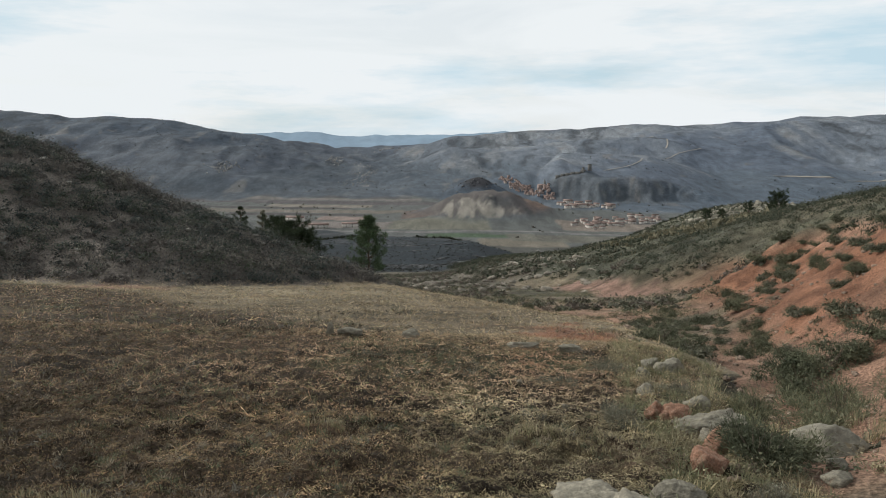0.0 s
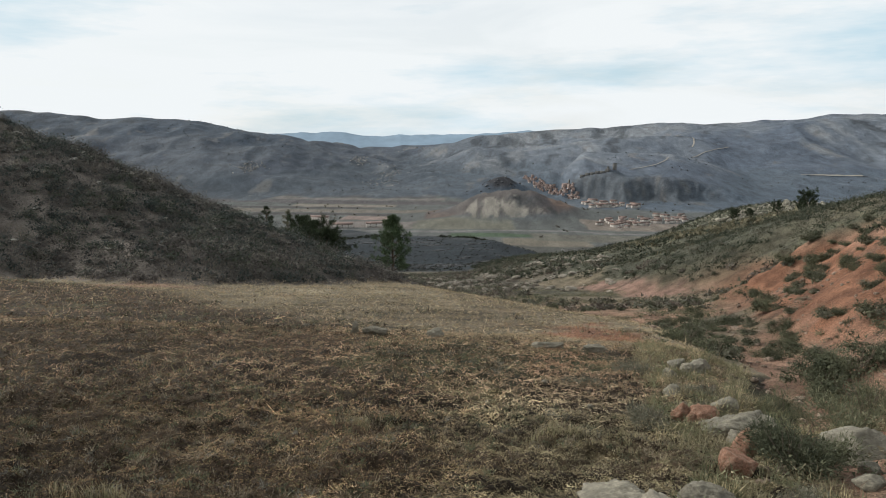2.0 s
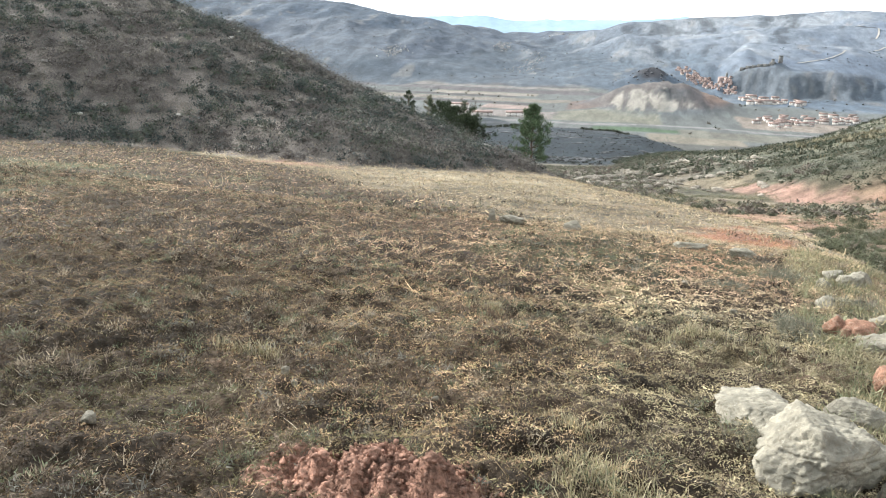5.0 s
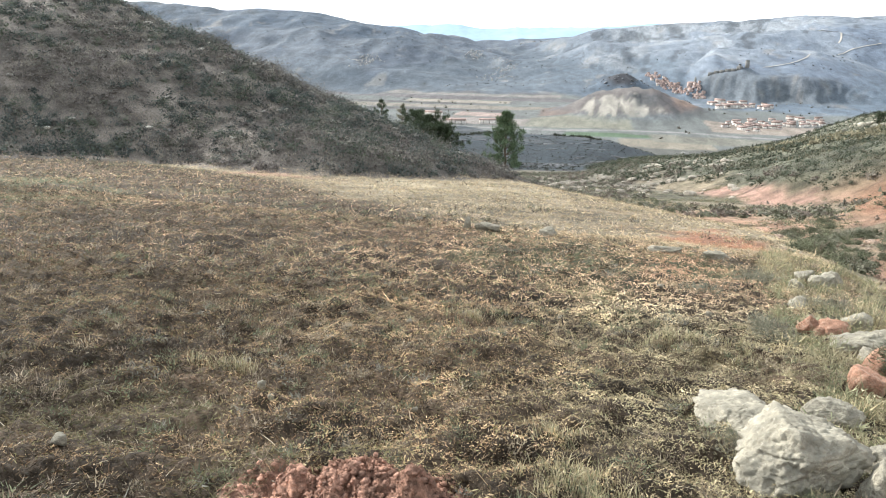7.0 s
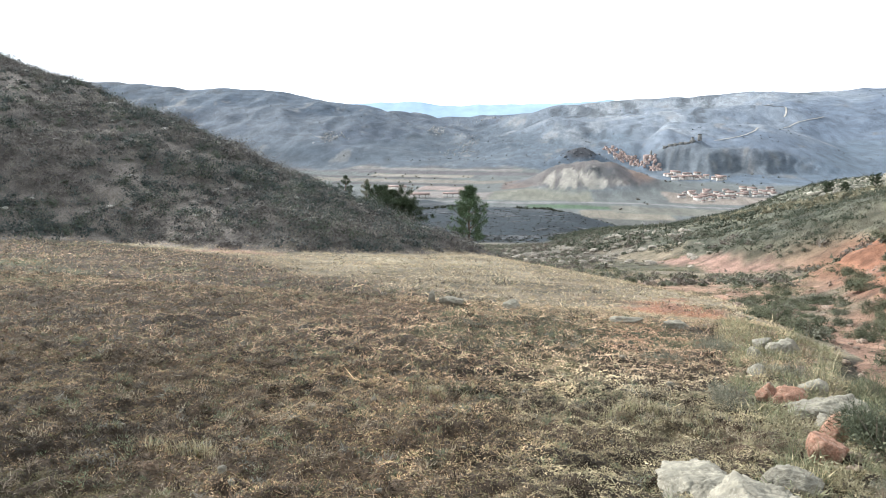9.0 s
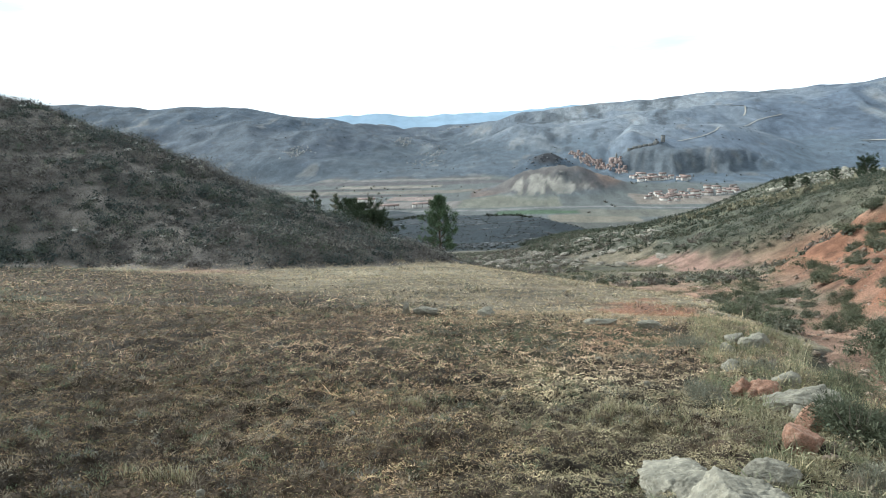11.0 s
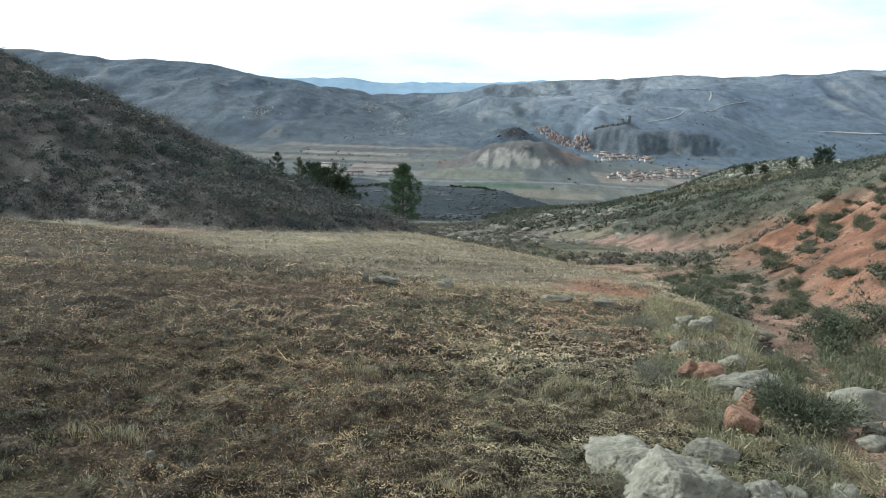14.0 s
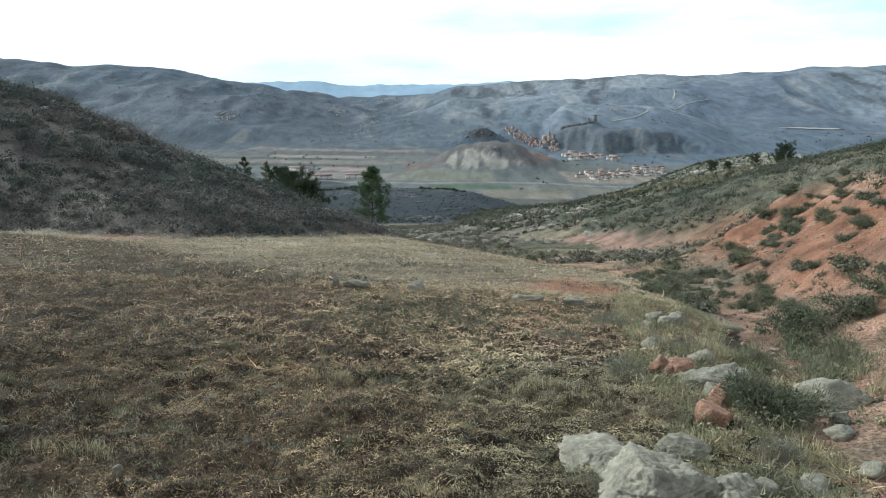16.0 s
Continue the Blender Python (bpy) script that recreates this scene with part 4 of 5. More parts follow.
def clods():
    """Loose red clods lying on the heap of earth and round it."""
    g = np.random.default_rng(61)
    x, y = g.normal(-0.95, 0.36, 2600), g.normal(2.62, 0.17, 2600)
    keep = (heap_shape(x, y) + 0.4 * fbm(x, y, 0.25, 2) > 0.22) & (y > 2.2)
    x, y = x[keep], y[keep]
    me0 = [rock_mesh("clod", 70 + k, 1, 0.3, 9) for k in range(4)]
    base = [(np.array([v.co[:] for v in m.vertices]), np.array([p.vertices[:] for p in m.polygons])) for m in me0]
    vs, ts, cs, k = [], [], [], 0
    zz = height(x, y)
    for i in range(len(x)):
        v, t = base[i % 4]
        r = g.gamma(1.1, 0.0036) + 0.0018
        a, b = g.uniform(0, 6.3, 2)
        rot = np.array([[math.cos(a), -math.sin(a), 0], [math.sin(a), math.cos(a), 0], [0, 0, 1]]) @ np.array([[1, 0, 0], [0, math.cos(b), -math.sin(b)], [0, math.sin(b), math.cos(b)]])
        vs.append(v @ rot.T * r * [1.1, 1, 0.85] * 2 + [x[i], y[i], zz[i] + r * 0.1])
        ts.append(t + k)
        cs.append(np.tile(np.array([0.37, 0.21, 0.15]) * g.uniform(0.8, 1.25), (len(v), 1)))
        k += len(v)
    for m in me0:
        bpy.data.meshes.remove(m)
    stuff("soil_clods", np.concatenate(vs), np.concatenate(ts), np.concatenate(cs), M_ground, "heap of loose red earth clods and crumbs", "soil")


clods()


# ---- shrubs ----
def stem_mesh(name, seed, count, length, r0):
    g = np.random.default_rng(seed)
    vs, ts, k = [], [], 0
    for _ in range(count):
        a, e = g.uniform(0, 6.3), g.uniform(0.5, 1.4)
        d = np.array([math.cos(a) * math.cos(e), math.sin(a) * math.cos(e), math.sin(e)])
        p, r = np.array([g.normal(0, 0.05), g.normal(0, 0.05), -0.05]), r0
        ring = []
        for i in range(4):
            s1 = np.cross(d, [0.3, 0.2, 1.0])
            s1 /= np.linalg.norm(s1)
            s2 = np.cross(d, s1)
            ring.append([p + r * (math.cos(b) * s1 + math.sin(b) * s2) for b in (0, 2.1, 4.2)])
            d = d + g.normal(0, 0.18, 3)
            d /= np.linalg.norm(d)
            p = p + d * length * g.uniform(0.2, 0.38)
            r *= 0.6
        vs += [q for rg in ring for q in rg]
        for i in range(3):
            for b in range(3):
                q0, q1 = k + 3 * i + b, k + 3 * i + (b + 1) % 3
                ts += [(q0, q1, q1 + 3), (q0, q1 + 3, q0 + 3)]
        k += 12
    return mesh_of(name, vs, ts)


def make_shrub(seed, count, size, colours, label, stretch=1.4, flat=0.9, facing=0.65, body=False):
    """A rounded, uneven bush about 1 m in radius."""
    g = np.random.default_rng(seed)
    root = new("shrub")
    m = 11
    cen = np.stack([g.normal(0, 0.4, m), g.normal(0, 0.4, m), g.uniform(0, 0.28, m)], -1)
    rad = g.uniform(0.34, 0.62, m)
    pal = np.asarray(colours)
    if body:
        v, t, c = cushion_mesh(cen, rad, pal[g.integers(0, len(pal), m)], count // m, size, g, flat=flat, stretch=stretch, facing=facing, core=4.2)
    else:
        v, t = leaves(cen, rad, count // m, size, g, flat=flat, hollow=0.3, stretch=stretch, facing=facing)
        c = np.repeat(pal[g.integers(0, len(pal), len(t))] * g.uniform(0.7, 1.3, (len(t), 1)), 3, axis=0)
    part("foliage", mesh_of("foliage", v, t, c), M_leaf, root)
    tagged(part("woody_base", stem_mesh("woody_base", seed, 26, 0.9, 0.02), M_twig, root, "thin grey woody stems"), kind="stuff")
    return tagged(root, label, "shrub")


DARK = [(0.112, 0.12, 0.074), (0.09, 0.1, 0.063), (0.15, 0.153, 0.095)]
GREEN = [(0.165, 0.17, 0.105), (0.13, 0.138, 0.085), (0.22, 0.215, 0.135)]
GREY = [(0.2, 0.195, 0.145), (0.155, 0.152, 0.115), (0.27, 0.255, 0.19)]
PROTO = {
    "d": make_shrub(101, 3000, 0.015, DARK, "dense dark green shrub on the red bank", 5.0, 1.0, 0.1, True),
    "e": make_shrub(102, 3000, 0.015, DARK + GREEN[:1], "dense dark green shrub on the red bank", 5.0, 1.0, 0.1, True),
    "s": make_shrub(106, 1700, 0.022, DARK + GREY[:1], "small rounded dark green bush on the red bank", 4.4, 0.95, 0.1, True),
    "g": make_shrub(103, 4500, 0.014, GREEN, "loose yellow-green broom bush beside the gully", 11.0, 1.0, 0.0),
    "n": make_shrub(104, 4600, 0.012, DARK, "dark twiggy shrub among the pale rocks", 8.0, 1.05, 0.0, True),
    "y": make_shrub(105, 3200, 0.015, GREY, "low grey-green aromatic bush at the field's edge", 8.0, 0.8, 0.0),
}
# kind, x, y, radius
SHRUBS = [
    ("n", 2.45, 5.3, 0.56), ("n", 2.78, 5.7, 0.42), ("n", 0.86, 3.6, 0.16), ("n", 1.05, 3.1, 0.13), ("y", 2.75, 8.0, 0.42), ("y", 2.45, 7.4, 0.3), ("g", 4.0, 7.3, 0.52), ("g", 4.5, 8.0, 0.6), ("d", 4.7, 9.0, 0.6),
    ("g", 3.5, 7.9, 0.4), ("g", 4.6, 6.6, 0.45), ("y", 1.9, 3.9, 0.2), ("y", 0.75, 3.55, 0.2), ("y", 2.2, 4.4, 0.26), ("y", 1.7, 6.3, 0.28), ("y", 1.5, 8.4, 0.4), ("y", 2.1, 9.6, 0.4), ("n", 1.85, 4.0, 0.17),
    ("d", 4.95, 9.9, 0.6), ("e", 5.45, 10.1, 0.66), ("d", 6.0, 10.3, 0.66), ("e", 6.5, 10.6, 0.6), ("d", 5.2, 10.7, 0.55), ("d", 11.9, 30.0, 1.0), ("e", 9.35, 22.2, 0.85), ("d", 9.2, 29.3, 1.0), ("e", 7.2, 20.8, 0.85), ("d", 6.8, 15.4, 0.75), ("e", 7.3, 16.3, 0.6),
    ("d", 6.2, 14.6, 0.55),
]
SHRUBS += [
    ("e", 8.4, 16.2, 0.45), ("d", 6.3, 11.9, 0.4), ("y", 7.2, 12.9, 0.4), ("d", 10.1, 17.5, 0.6), ("e", 11.8, 22.4, 0.7), ("d", 12.6, 24.0, 0.8), ("d", 14.3, 29.5, 1.0), ("e", 14.2, 32.6, 1.0),
    ("d", 6.0, 19.0, 0.8), ("e", 6.6, 23.5, 0.9), ("d", 7.6, 25.0, 1.0), ("e", 5.5, 16.8, 0.6), ("d", 8.6, 26.8, 0.9), ("d", 8.0, 18.4, 0.7), ("e", 10.6, 25.8, 0.8), ("y", 5.2, 13.2, 0.45), ("y", 4.8, 11.4, 0.4),
    ("e", 13.0, 27.0, 0.8), ("d", 9.0, 14.2, 0.45), ("e", 10.8, 19.5, 0.5), ("y", 5.6, 10.9, 0.4), ("d", 3.9, 33.0, 1.0), ("y", 9.6, 20.6, 0.45), ("d", 10.9, 34.0, 1.1), ("e", 12.8, 35.5, 1.1),
]
SHRUBS = [(k, x, y, r if y < 12 else 0.5 * r if x < 0.37 * y and y > 16 else 0.78 * r) for k, x, y, r in SHRUBS]
bg_ = np.random.default_rng(110)
for n, line, y0, y1, wide, r0, r1 in ((85, (-0.9, 0.36), 13.0, 24, 0.85, 0.25, 0.6), (9, (1.9, 0.36), 9.0, 10.2, 0.35, 0.2, 0.34), (22, (4.4, 0.33), 22, 34, 0.9, 0.4, 0.8), (14, (4.6, 0.26), 13, 24, 1.4, 0.25, 0.5), (46, (3.2, 0.42), 14, 33, 1.8, 0.25, 0.65)):
    for _ in range(n):
        y = bg_.uniform(y0, y1)
        x, r = line[0] + line[1] * y + bg_.normal(0, wide), bg_.uniform(r0, r1)
        if x > 1.5 + 0.19 * y and not gully_way(x, y) and all(math.hypot(x - q[1], y - q[2]) > 0.62 * (r + q[3]) for q in SHRUBS):
            SHRUBS.append(("sse"[int(bg_.integers(3))], x, y, r))
SHRUBS = [q for q in SHRUBS if q[0] != "y" or not gully_way(q[1], q[2])]
for i, (k, x, y, r) in enumerate(SHRUBS):
    z = float(height(x, y))
    s = r * (0.93 + 0.14 * ((i * 37) % 10) / 10)
    ob = copy_thing(PROTO[k], pose(x, y, z - 0.03, 0, 0, i * 67) @ Matrix.Diagonal((0.85 * r, 0.85 * s, r * (0.8 + 0.03 * (i % 5)), 1)))
    tagged(ob, group="shrubs of the gully and bank")
for ob in PROTO.values():
    for o in (*ob.children_recursive, ob):
        bpy.data.objects.remove(o)


# ---- trees ----
def tube(points, radii, sides=6):
    vs, ts = [], []
    n = len(points)
    for i in range(n):
        d = Vector(points[min(i + 1, n - 1)]) - Vector(points[max(i - 1, 0)])
        d.normalize()
        s1 = d.cross(Vector((0.31, 0.17, 0.93) if abs(d.z) < 0.9 else (1, 0, 0))).normalized()
        s2 = d.cross(s1)
        for k in range(sides):
            b = 2 * math.pi * k / sides
            vs.append(Vector(points[i]) + radii[i] * (math.cos(b) * s1 + math.sin(b) * s2))
    for i in range(n - 1):
        for k in range(sides):
            q0, q1 = i * sides + k, i * sides + (k + 1) % sides
            ts += [(q0, q1, q1 + sides), (q0, q1 + sides, q0 + sides)]
    return [v[:] for v in vs], ts


def make_pine(x, y, tall, wide, seed, label, bare=0.2, colours=None, needles=70, shape=1.0):
    """A pine: tapered trunk, whorls of upswept limbs, tufts of needles at their ends."""
    g = np.random.default_rng(seed)
    root = new("pine_tree")
    z = float(height(x, y))
    root.matrix_world = pose(x, y, z - 0.05)
    pts = [(g.normal(0, 0.003 * tall) * (i > 0), g.normal(0, 0.003 * tall) * (i > 0), tall * i / 7) for i in range(8)]
    v, t = tube(pts, [tall * 0.022 * (1 - 0.12 * i) for i in range(8)], 8)
    part("trunk", mesh_of("trunk", v, t), M_bark, root)
    lv, lt, k, tips = [], [], 0, []
    whorls = 9
    for w in range(whorls):
        f = w / (whorls - 1)
        h = tall * (bare + (0.97 - bare) * f)
        reach = wide * (0.12 + 0.88 * (1 - f) ** (0.8 * shape)) * (0.75 + 0.25 * min(1, f * 5))
        for b in range(6 if f < 0.8 else 4):
            a = b * 1.05 + w * 0.5 + g.uniform(-0.3, 0.3)
            rr = reach * g.uniform(0.6, 1.12)
            up = rr * g.uniform(0.45, 0.8) * (0.7 + f)
            base = np.array([0, 0, h])
            end = base + [math.cos(a) * rr, math.sin(a) * rr, up]
            midp = base * 0.5 + end * 0.5 - [0, 0, 0.08 * rr]
            vv, tt = tube([base, midp, end], [tall * 0.006, tall * 0.004, tall * 0.002], 4)
            lv += vv
            lt += [(p + k, q + k, r + k) for p, q, r in tt]
            k += len(vv)
            for s in np.linspace(0.5, 1.0, 4):
                tips.append((base * (1 - s) ** 2 + 2 * s * (1 - s) * midp + end * s * s + g.normal(0, 0.06 * rr, 3), wide * g.uniform(0.05, 0.08) * (1.2 - 0.3 * s)))
    tips.append((np.array([0, 0, tall]), wide * 0.14))
    tagged(part("branchwork", mesh_of("branchwork", lv, lt), M_bark, root), kind="stuff")
    cen, rad = np.array([p for p, r in tips]), np.array([r for p, r in tips])
    v, t = leaves(cen, rad, needles, wide * 0.014, g, flat=-1.2, hollow=0.1, stretch=8.0)
    colours = colours or [(0.085, 0.13, 0.05), (0.065, 0.1, 0.04), (0.11, 0.155, 0.06)]
    c = np.repeat(np.asarray(colours)[g.integers(0, len(colours), len(t))] * g.uniform(0.7, 1.3, (len(t), 1)), 3, axis=0)
    part("crown", mesh_of("crown", v, t, c), M_leaf, root)
    return tagged(root, label, "tree")


def tree_to(az, d, el_top, ratio, seed, label, **kw):
    """A tree standing on the ground at a bearing and distance, as tall as its top's angle above the eye's level says."""
    x, y = d * math.sin(radians(az)), d * math.cos(radians(az))
    tall = 1.6 + d * math.tan(radians(el_top)) - float(height(x, y))
    return make_pine(x, y, tall, tall * ratio, seed, label, **kw)


tree_to(-5.87, 74, -6.55, 0.42, 201, "young bright green pine standing alone below the field", bare=0.2, needles=60, shape=1.1, colours=[(0.08, 0.115, 0.06), (0.06, 0.09, 0.048), (0.1, 0.14, 0.07)])
DP = [(0.04, 0.055, 0.028), (0.032, 0.044, 0.025), (0.05, 0.066, 0.032)]
for az, d, el, ratio, seed in ((-15.5, 47, -5.5, 0.24, 202), (-12.9, 44, -6.5, 0.5, 204), (-11.9, 42, -6.9, 0.62, 205), (-11.0, 41, -7.6, 0.7, 206), (-12.3, 40, -7.4, 0.6, 209)):
    tree_to(az, d, el, ratio, seed, "dark green young pine behind the scrubby crest", bare=0.03, colours=DP, needles=60, shape=0.55)
tree_to(-13.9, 47, -5.9, 0.28, 203, "thin greyish pine behind the scrubby crest", bare=0.1, colours=GREY, needles=35)
for az, d, el, ratio, seed in ((24.6, 118, -4.35, 0.58, 207), (22.7, 124, -4.95, 0.5, 208), (19.9, 126, -5.65, 0.75, 210), (20.9, 126, -5.6, 0.75, 211)):
    tree_to(az, d, el, ratio, seed, "dark rounded pine on the rocky rise", bare=0.03, colours=DP, needles=70, shape=0.5)


# ---- far plants and rocks ----
def bushes(name, x, y, rad, count, size, colours, label, category, seed, sink=0.1, flat=0.85):
    g = np.random.default_rng(seed)
    cen = np.stack([x, y, height(x, y) - sink * rad], -1)
    col = tints(colours, np.ones(len(colours)) / len(colours), len(x), 1, g)
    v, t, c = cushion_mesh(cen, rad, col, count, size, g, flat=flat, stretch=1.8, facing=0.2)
    return stuff(name, v, t, c, M_leaf, label, category)


def far_plants():
    x, y, g = scatter(2600, -130, 80, 130, 405, 301)
    bushes("dark_slope_scrub", x, y, g.uniform(0.3, 1.1, len(x)), 20, 0.13, [(0.04, 0.045, 0.04), (0.055, 0.057, 0.05), (0.08, 0.078, 0.07)], "dark sparse scrub on the terraced slope below", "scrub", 302)
    x, y, g = scatter(900, -170, 100, 392, 412, 303)
    keep = fbm(x, y, 25, 2) + g.uniform(-0.2, 0.2, len(x)) > 0.2
    x, y = x[keep], y[keep]
    bushes("hedgerow", x, y, g.uniform(0.8, 2.0, len(x)), 40, 0.3, [(0.04, 0.045, 0.03), (0.05, 0.055, 0.035)], "dark hedge bushes along the edge above the valley", "hedge", 304)
    a, d, g = scatter(1300, -31, 31, 1480, 2550, 305)
    x, y = d * np.sin(np.radians(a)), d * np.cos(np.radians(a))
    keep = (fbm(x, y, 180, 3) + 0.15 * (a < 0) + g.uniform(-0.15, 0.15, len(x)) > 0.12)
    x, y = x[keep], y[keep]
    bushes("hillside_trees", x, y, g.uniform(0.9, 2.4, len(x)), 26, 0.55, [(0.045, 0.052, 0.046), (0.058, 0.062, 0.055)], "scattered dark juniper trees on the far slopes", "tree", 306, flat=1.1)
    a, d, g = scatter(330, -14, 17, 830, 1320, 307)
    x, y = d * np.sin(np.radians(a)), d * np.cos(np.radians(a))
    keep = fbm(x * 0.3, y, 40, 3) > 0.22
    x, y = x[keep], y[keep]
    bushes("valley_trees", x, y, g.uniform(1.5, 3.5, len(x)), 40, 0.45, [(0.06, 0.062, 0.045), (0.16, 0.14, 0.11), (0.1, 0.085, 0.065)], "bare and evergreen trees along the valley fields", "tree", 308, flat=1.3)
    # low growth on the gully floor and along the field's right edge
    x, y, g = scatter(9000, 0.5, 14, 3.0, 60, 309)
    field, edge, brow, gully, bank, right, up, hill = near_parts(x, y)
    keep = ((edge > -0.3) | (brow > 0)) & (bank < 1.0) & ~gully_way(x, y) & (fbm(x, y, 3.0, 3) + g.uniform(-0.35, 0.35, len(x)) > 0.14)
    x, y = x[keep][:1700], y[keep][:1700]
    bushes("gully_growth", x, y, g.uniform(0.07, 0.3, len(x)) * (0.6 + 0.02 * y), 54, 0.014, [(0.18, 0.18, 0.125), (0.22, 0.19, 0.13), (0.15, 0.16, 0.1), (0.31, 0.27, 0.17)], "low grey-green and straw growth in the gully", "scrub", 310, flat=0.7)
    x, y, g = scatter(5200, -12, 26, 28, 115, 311)
    field, edge, brow, gully, bank, right, up, hill = near_parts(x, y)
    keep = (red_path(x, y) < 0.3) & (brow > 1.2) & (bank < 2.2) & ((hill < right) | (brow < 4)) & (fbm(x, y, 7.0, 3) + g.uniform(-0.3, 0.3, len(x)) > -0.05)
    x, y = x[keep], y[keep]
    bushes("brow_scrub", x, y, g.uniform(0.2, 0.6, len(x)), 50, 0.06, [(0.15, 0.14, 0.11), (0.125, 0.13, 0.09), (0.18, 0.15, 0.125)], "brown-grey bushes below the field's brow", "scrub", 312)
    # pale yellow tussocks on the slope beyond the gully
    x, y, g = scatter(700, 14, 40, 62, 100, 313)
    keep = np.hypot((x - 25) / 7, (y - 78) / 12) + g.uniform(-0.3, 0.3, len(x)) < 1
    x, y = x[keep], y[keep]
    bushes("pale_tussocks", x, y, g.uniform(0.25, 0.5, len(x)), 40, 0.16, [(0.27, 0.24, 0.16), (0.22, 0.2, 0.135)], "pale yellow tussocks on the slope", "grass", 314)


far_plants()


def boulders(name, x, y, size, flatness, colour, label, seed, sub=1, long=1.0):
    """Many loose rocks as one mesh."""
    g = np.random.default_rng(seed)
    base = []
    for k in range(4):
        m = rock_mesh("block", seed + k, sub, 0.1, 9)
        base.append((np.array([v.co[:] for v in m.vertices]), np.array([p.vertices[:] for p in m.polygons])))
        bpy.data.meshes.remove(m)
    z = height(x, y)
    vs, ts, cs, k = [], [], [], 0
    for i in range(len(x)):
        v, t = base[i % 4]
        a = g.uniform(0, 6.3)
        rot = np.array([[math.cos(a), -math.sin(a), 0], [math.sin(a), math.cos(a), 0], [0, 0, 1]])
        vs.append(v @ rot.T * size[i] * [long, 1, flatness] + [x[i], y[i], z[i] + 0.15 * size[i] * flatness])
        ts.append(t + k)
        cs.append(np.tile(np.array(colour) * g.uniform(0.75, 1.25), (len(v), 1)))
        k += len(v)
    ob = stuff(name, np.concatenate(vs), np.concatenate(ts), np.concatenate(cs), M_ground, label, "rocks")
    return ob


def rock_fields():
    g = np.random.default_rng(401)
    # pale rocks on the rise beyond the gully
    x, y = g.normal(51, 7.5, 850), g.normal(119, 5, 850)
    boulders("ridge_rocks", x, y, g.gamma(1.6, 0.2, 850) + 0.12, 0.7, (0.27, 0.25, 0.2), "pale limestone rocks crowning the rise", 402, 1)
    # ledges across the gully mouth
    x, y = g.uniform(-4, 14, 260), g.choice([52, 60, 68, 80], 260) + g.normal(0, 1.6, 260)
    keep = x < 0.13 * y + 5
    x, y = x[keep], y[keep]
    boulders("gully_ledges", x, y, g.uniform(0.2, 0.75, len(x)), 0.5, (0.3, 0.265, 0.215), "broken pale rock ledges across the gully", 403, 2)
    # broken ledges stepping down the dark slope
    y = 170 + 26.0 * g.integers(0, 9, 620)
    x = g.uniform(-75, 62, 620)
    y = y + 9 * fbm(x, y, 30, 2) + 0.25 * x + g.normal(0, 1.2, 620)
    keep = fbm(x, y, 18, 2) > -0.12
    x, y = x[keep], y[keep]
    boulders("slope_ledges", x, y, g.gamma(2.5, 0.22, len(x)) + 0.2, 0.5, (0.12, 0.12, 0.122), "grey rock ledges stepping down the dark slope", 408, 1, 3.0)
    # stones on the scrubby hill
    x, y = g.uniform(-40, -1, 900), g.uniform(22, 46, 900)
    field, edge, brow, gully, bank, right, up, hill = near_parts(x, y)
    crest = 32.3 - 0.25 * x
    keep = (hill > field + 0.3) & (y < crest + 1) & ((y > crest - 1.6) | (g.random(900) < 0.22))
    x, y = x[keep], y[keep]
    boulders("hill_stones", x, y, g.uniform(0.1, 0.34, len(x)) * (1 + 0.4 * (y > 31 - 0.25 * x)), 0.4, (0.31, 0.29, 0.255), "pale stones scattered through the hillside scrub", 404, 2)
    # stones on the bank, in the gully and along the field's edge
    x, y = g.uniform(1, 13, 1500), g.uniform(2.5, 30, 1500)
    field, edge, brow, gully, bank, right, up, hill = near_parts(x, y)
    keep = (edge > -0.5)
    x, y = x[keep], y[keep]
    boulders("loose_stones", x, y, g.gamma(2.0, 0.03, len(x)) + 0.02, 0.65, (0.34, 0.26, 0.2), "small loose stones on the red ground", 405, 1)
    # crags on the far slopes
    xs, ys, sz = [], [], []
    for cx, cy, sx, sy, n, r in ((-487, 1640, 12, 40, 110, 5), (-300, 2060, 13, 45, 90, 6), (-200, 1850, 22, 85, 130, 5), (-180, 2830, 60, 20, 36, 7)):
        xs.append(g.normal(cx, sx, n)), ys.append(g.normal(cy, sy, n)), sz.append(g.uniform(0.4, 1.2, n) * r)
    x, y, z = np.concatenate(xs), np.concatenate(ys), np.concatenate(sz)
    boulders("far_crags", x, y, z * 0.55, 1.2, (0.27, 0.262, 0.25), "pale crags breaking out of the far hillsides", 406, 2)
    x, y = g.normal(62, 30, 40), g.normal(1390, 18, 40)
    boulders("dark_crags", x, y, g.uniform(1.5, 4.5, 40), 0.8, (0.11, 0.11, 0.115), "dark broken crags behind the pale hillock", 407, 2)


rock_fields()


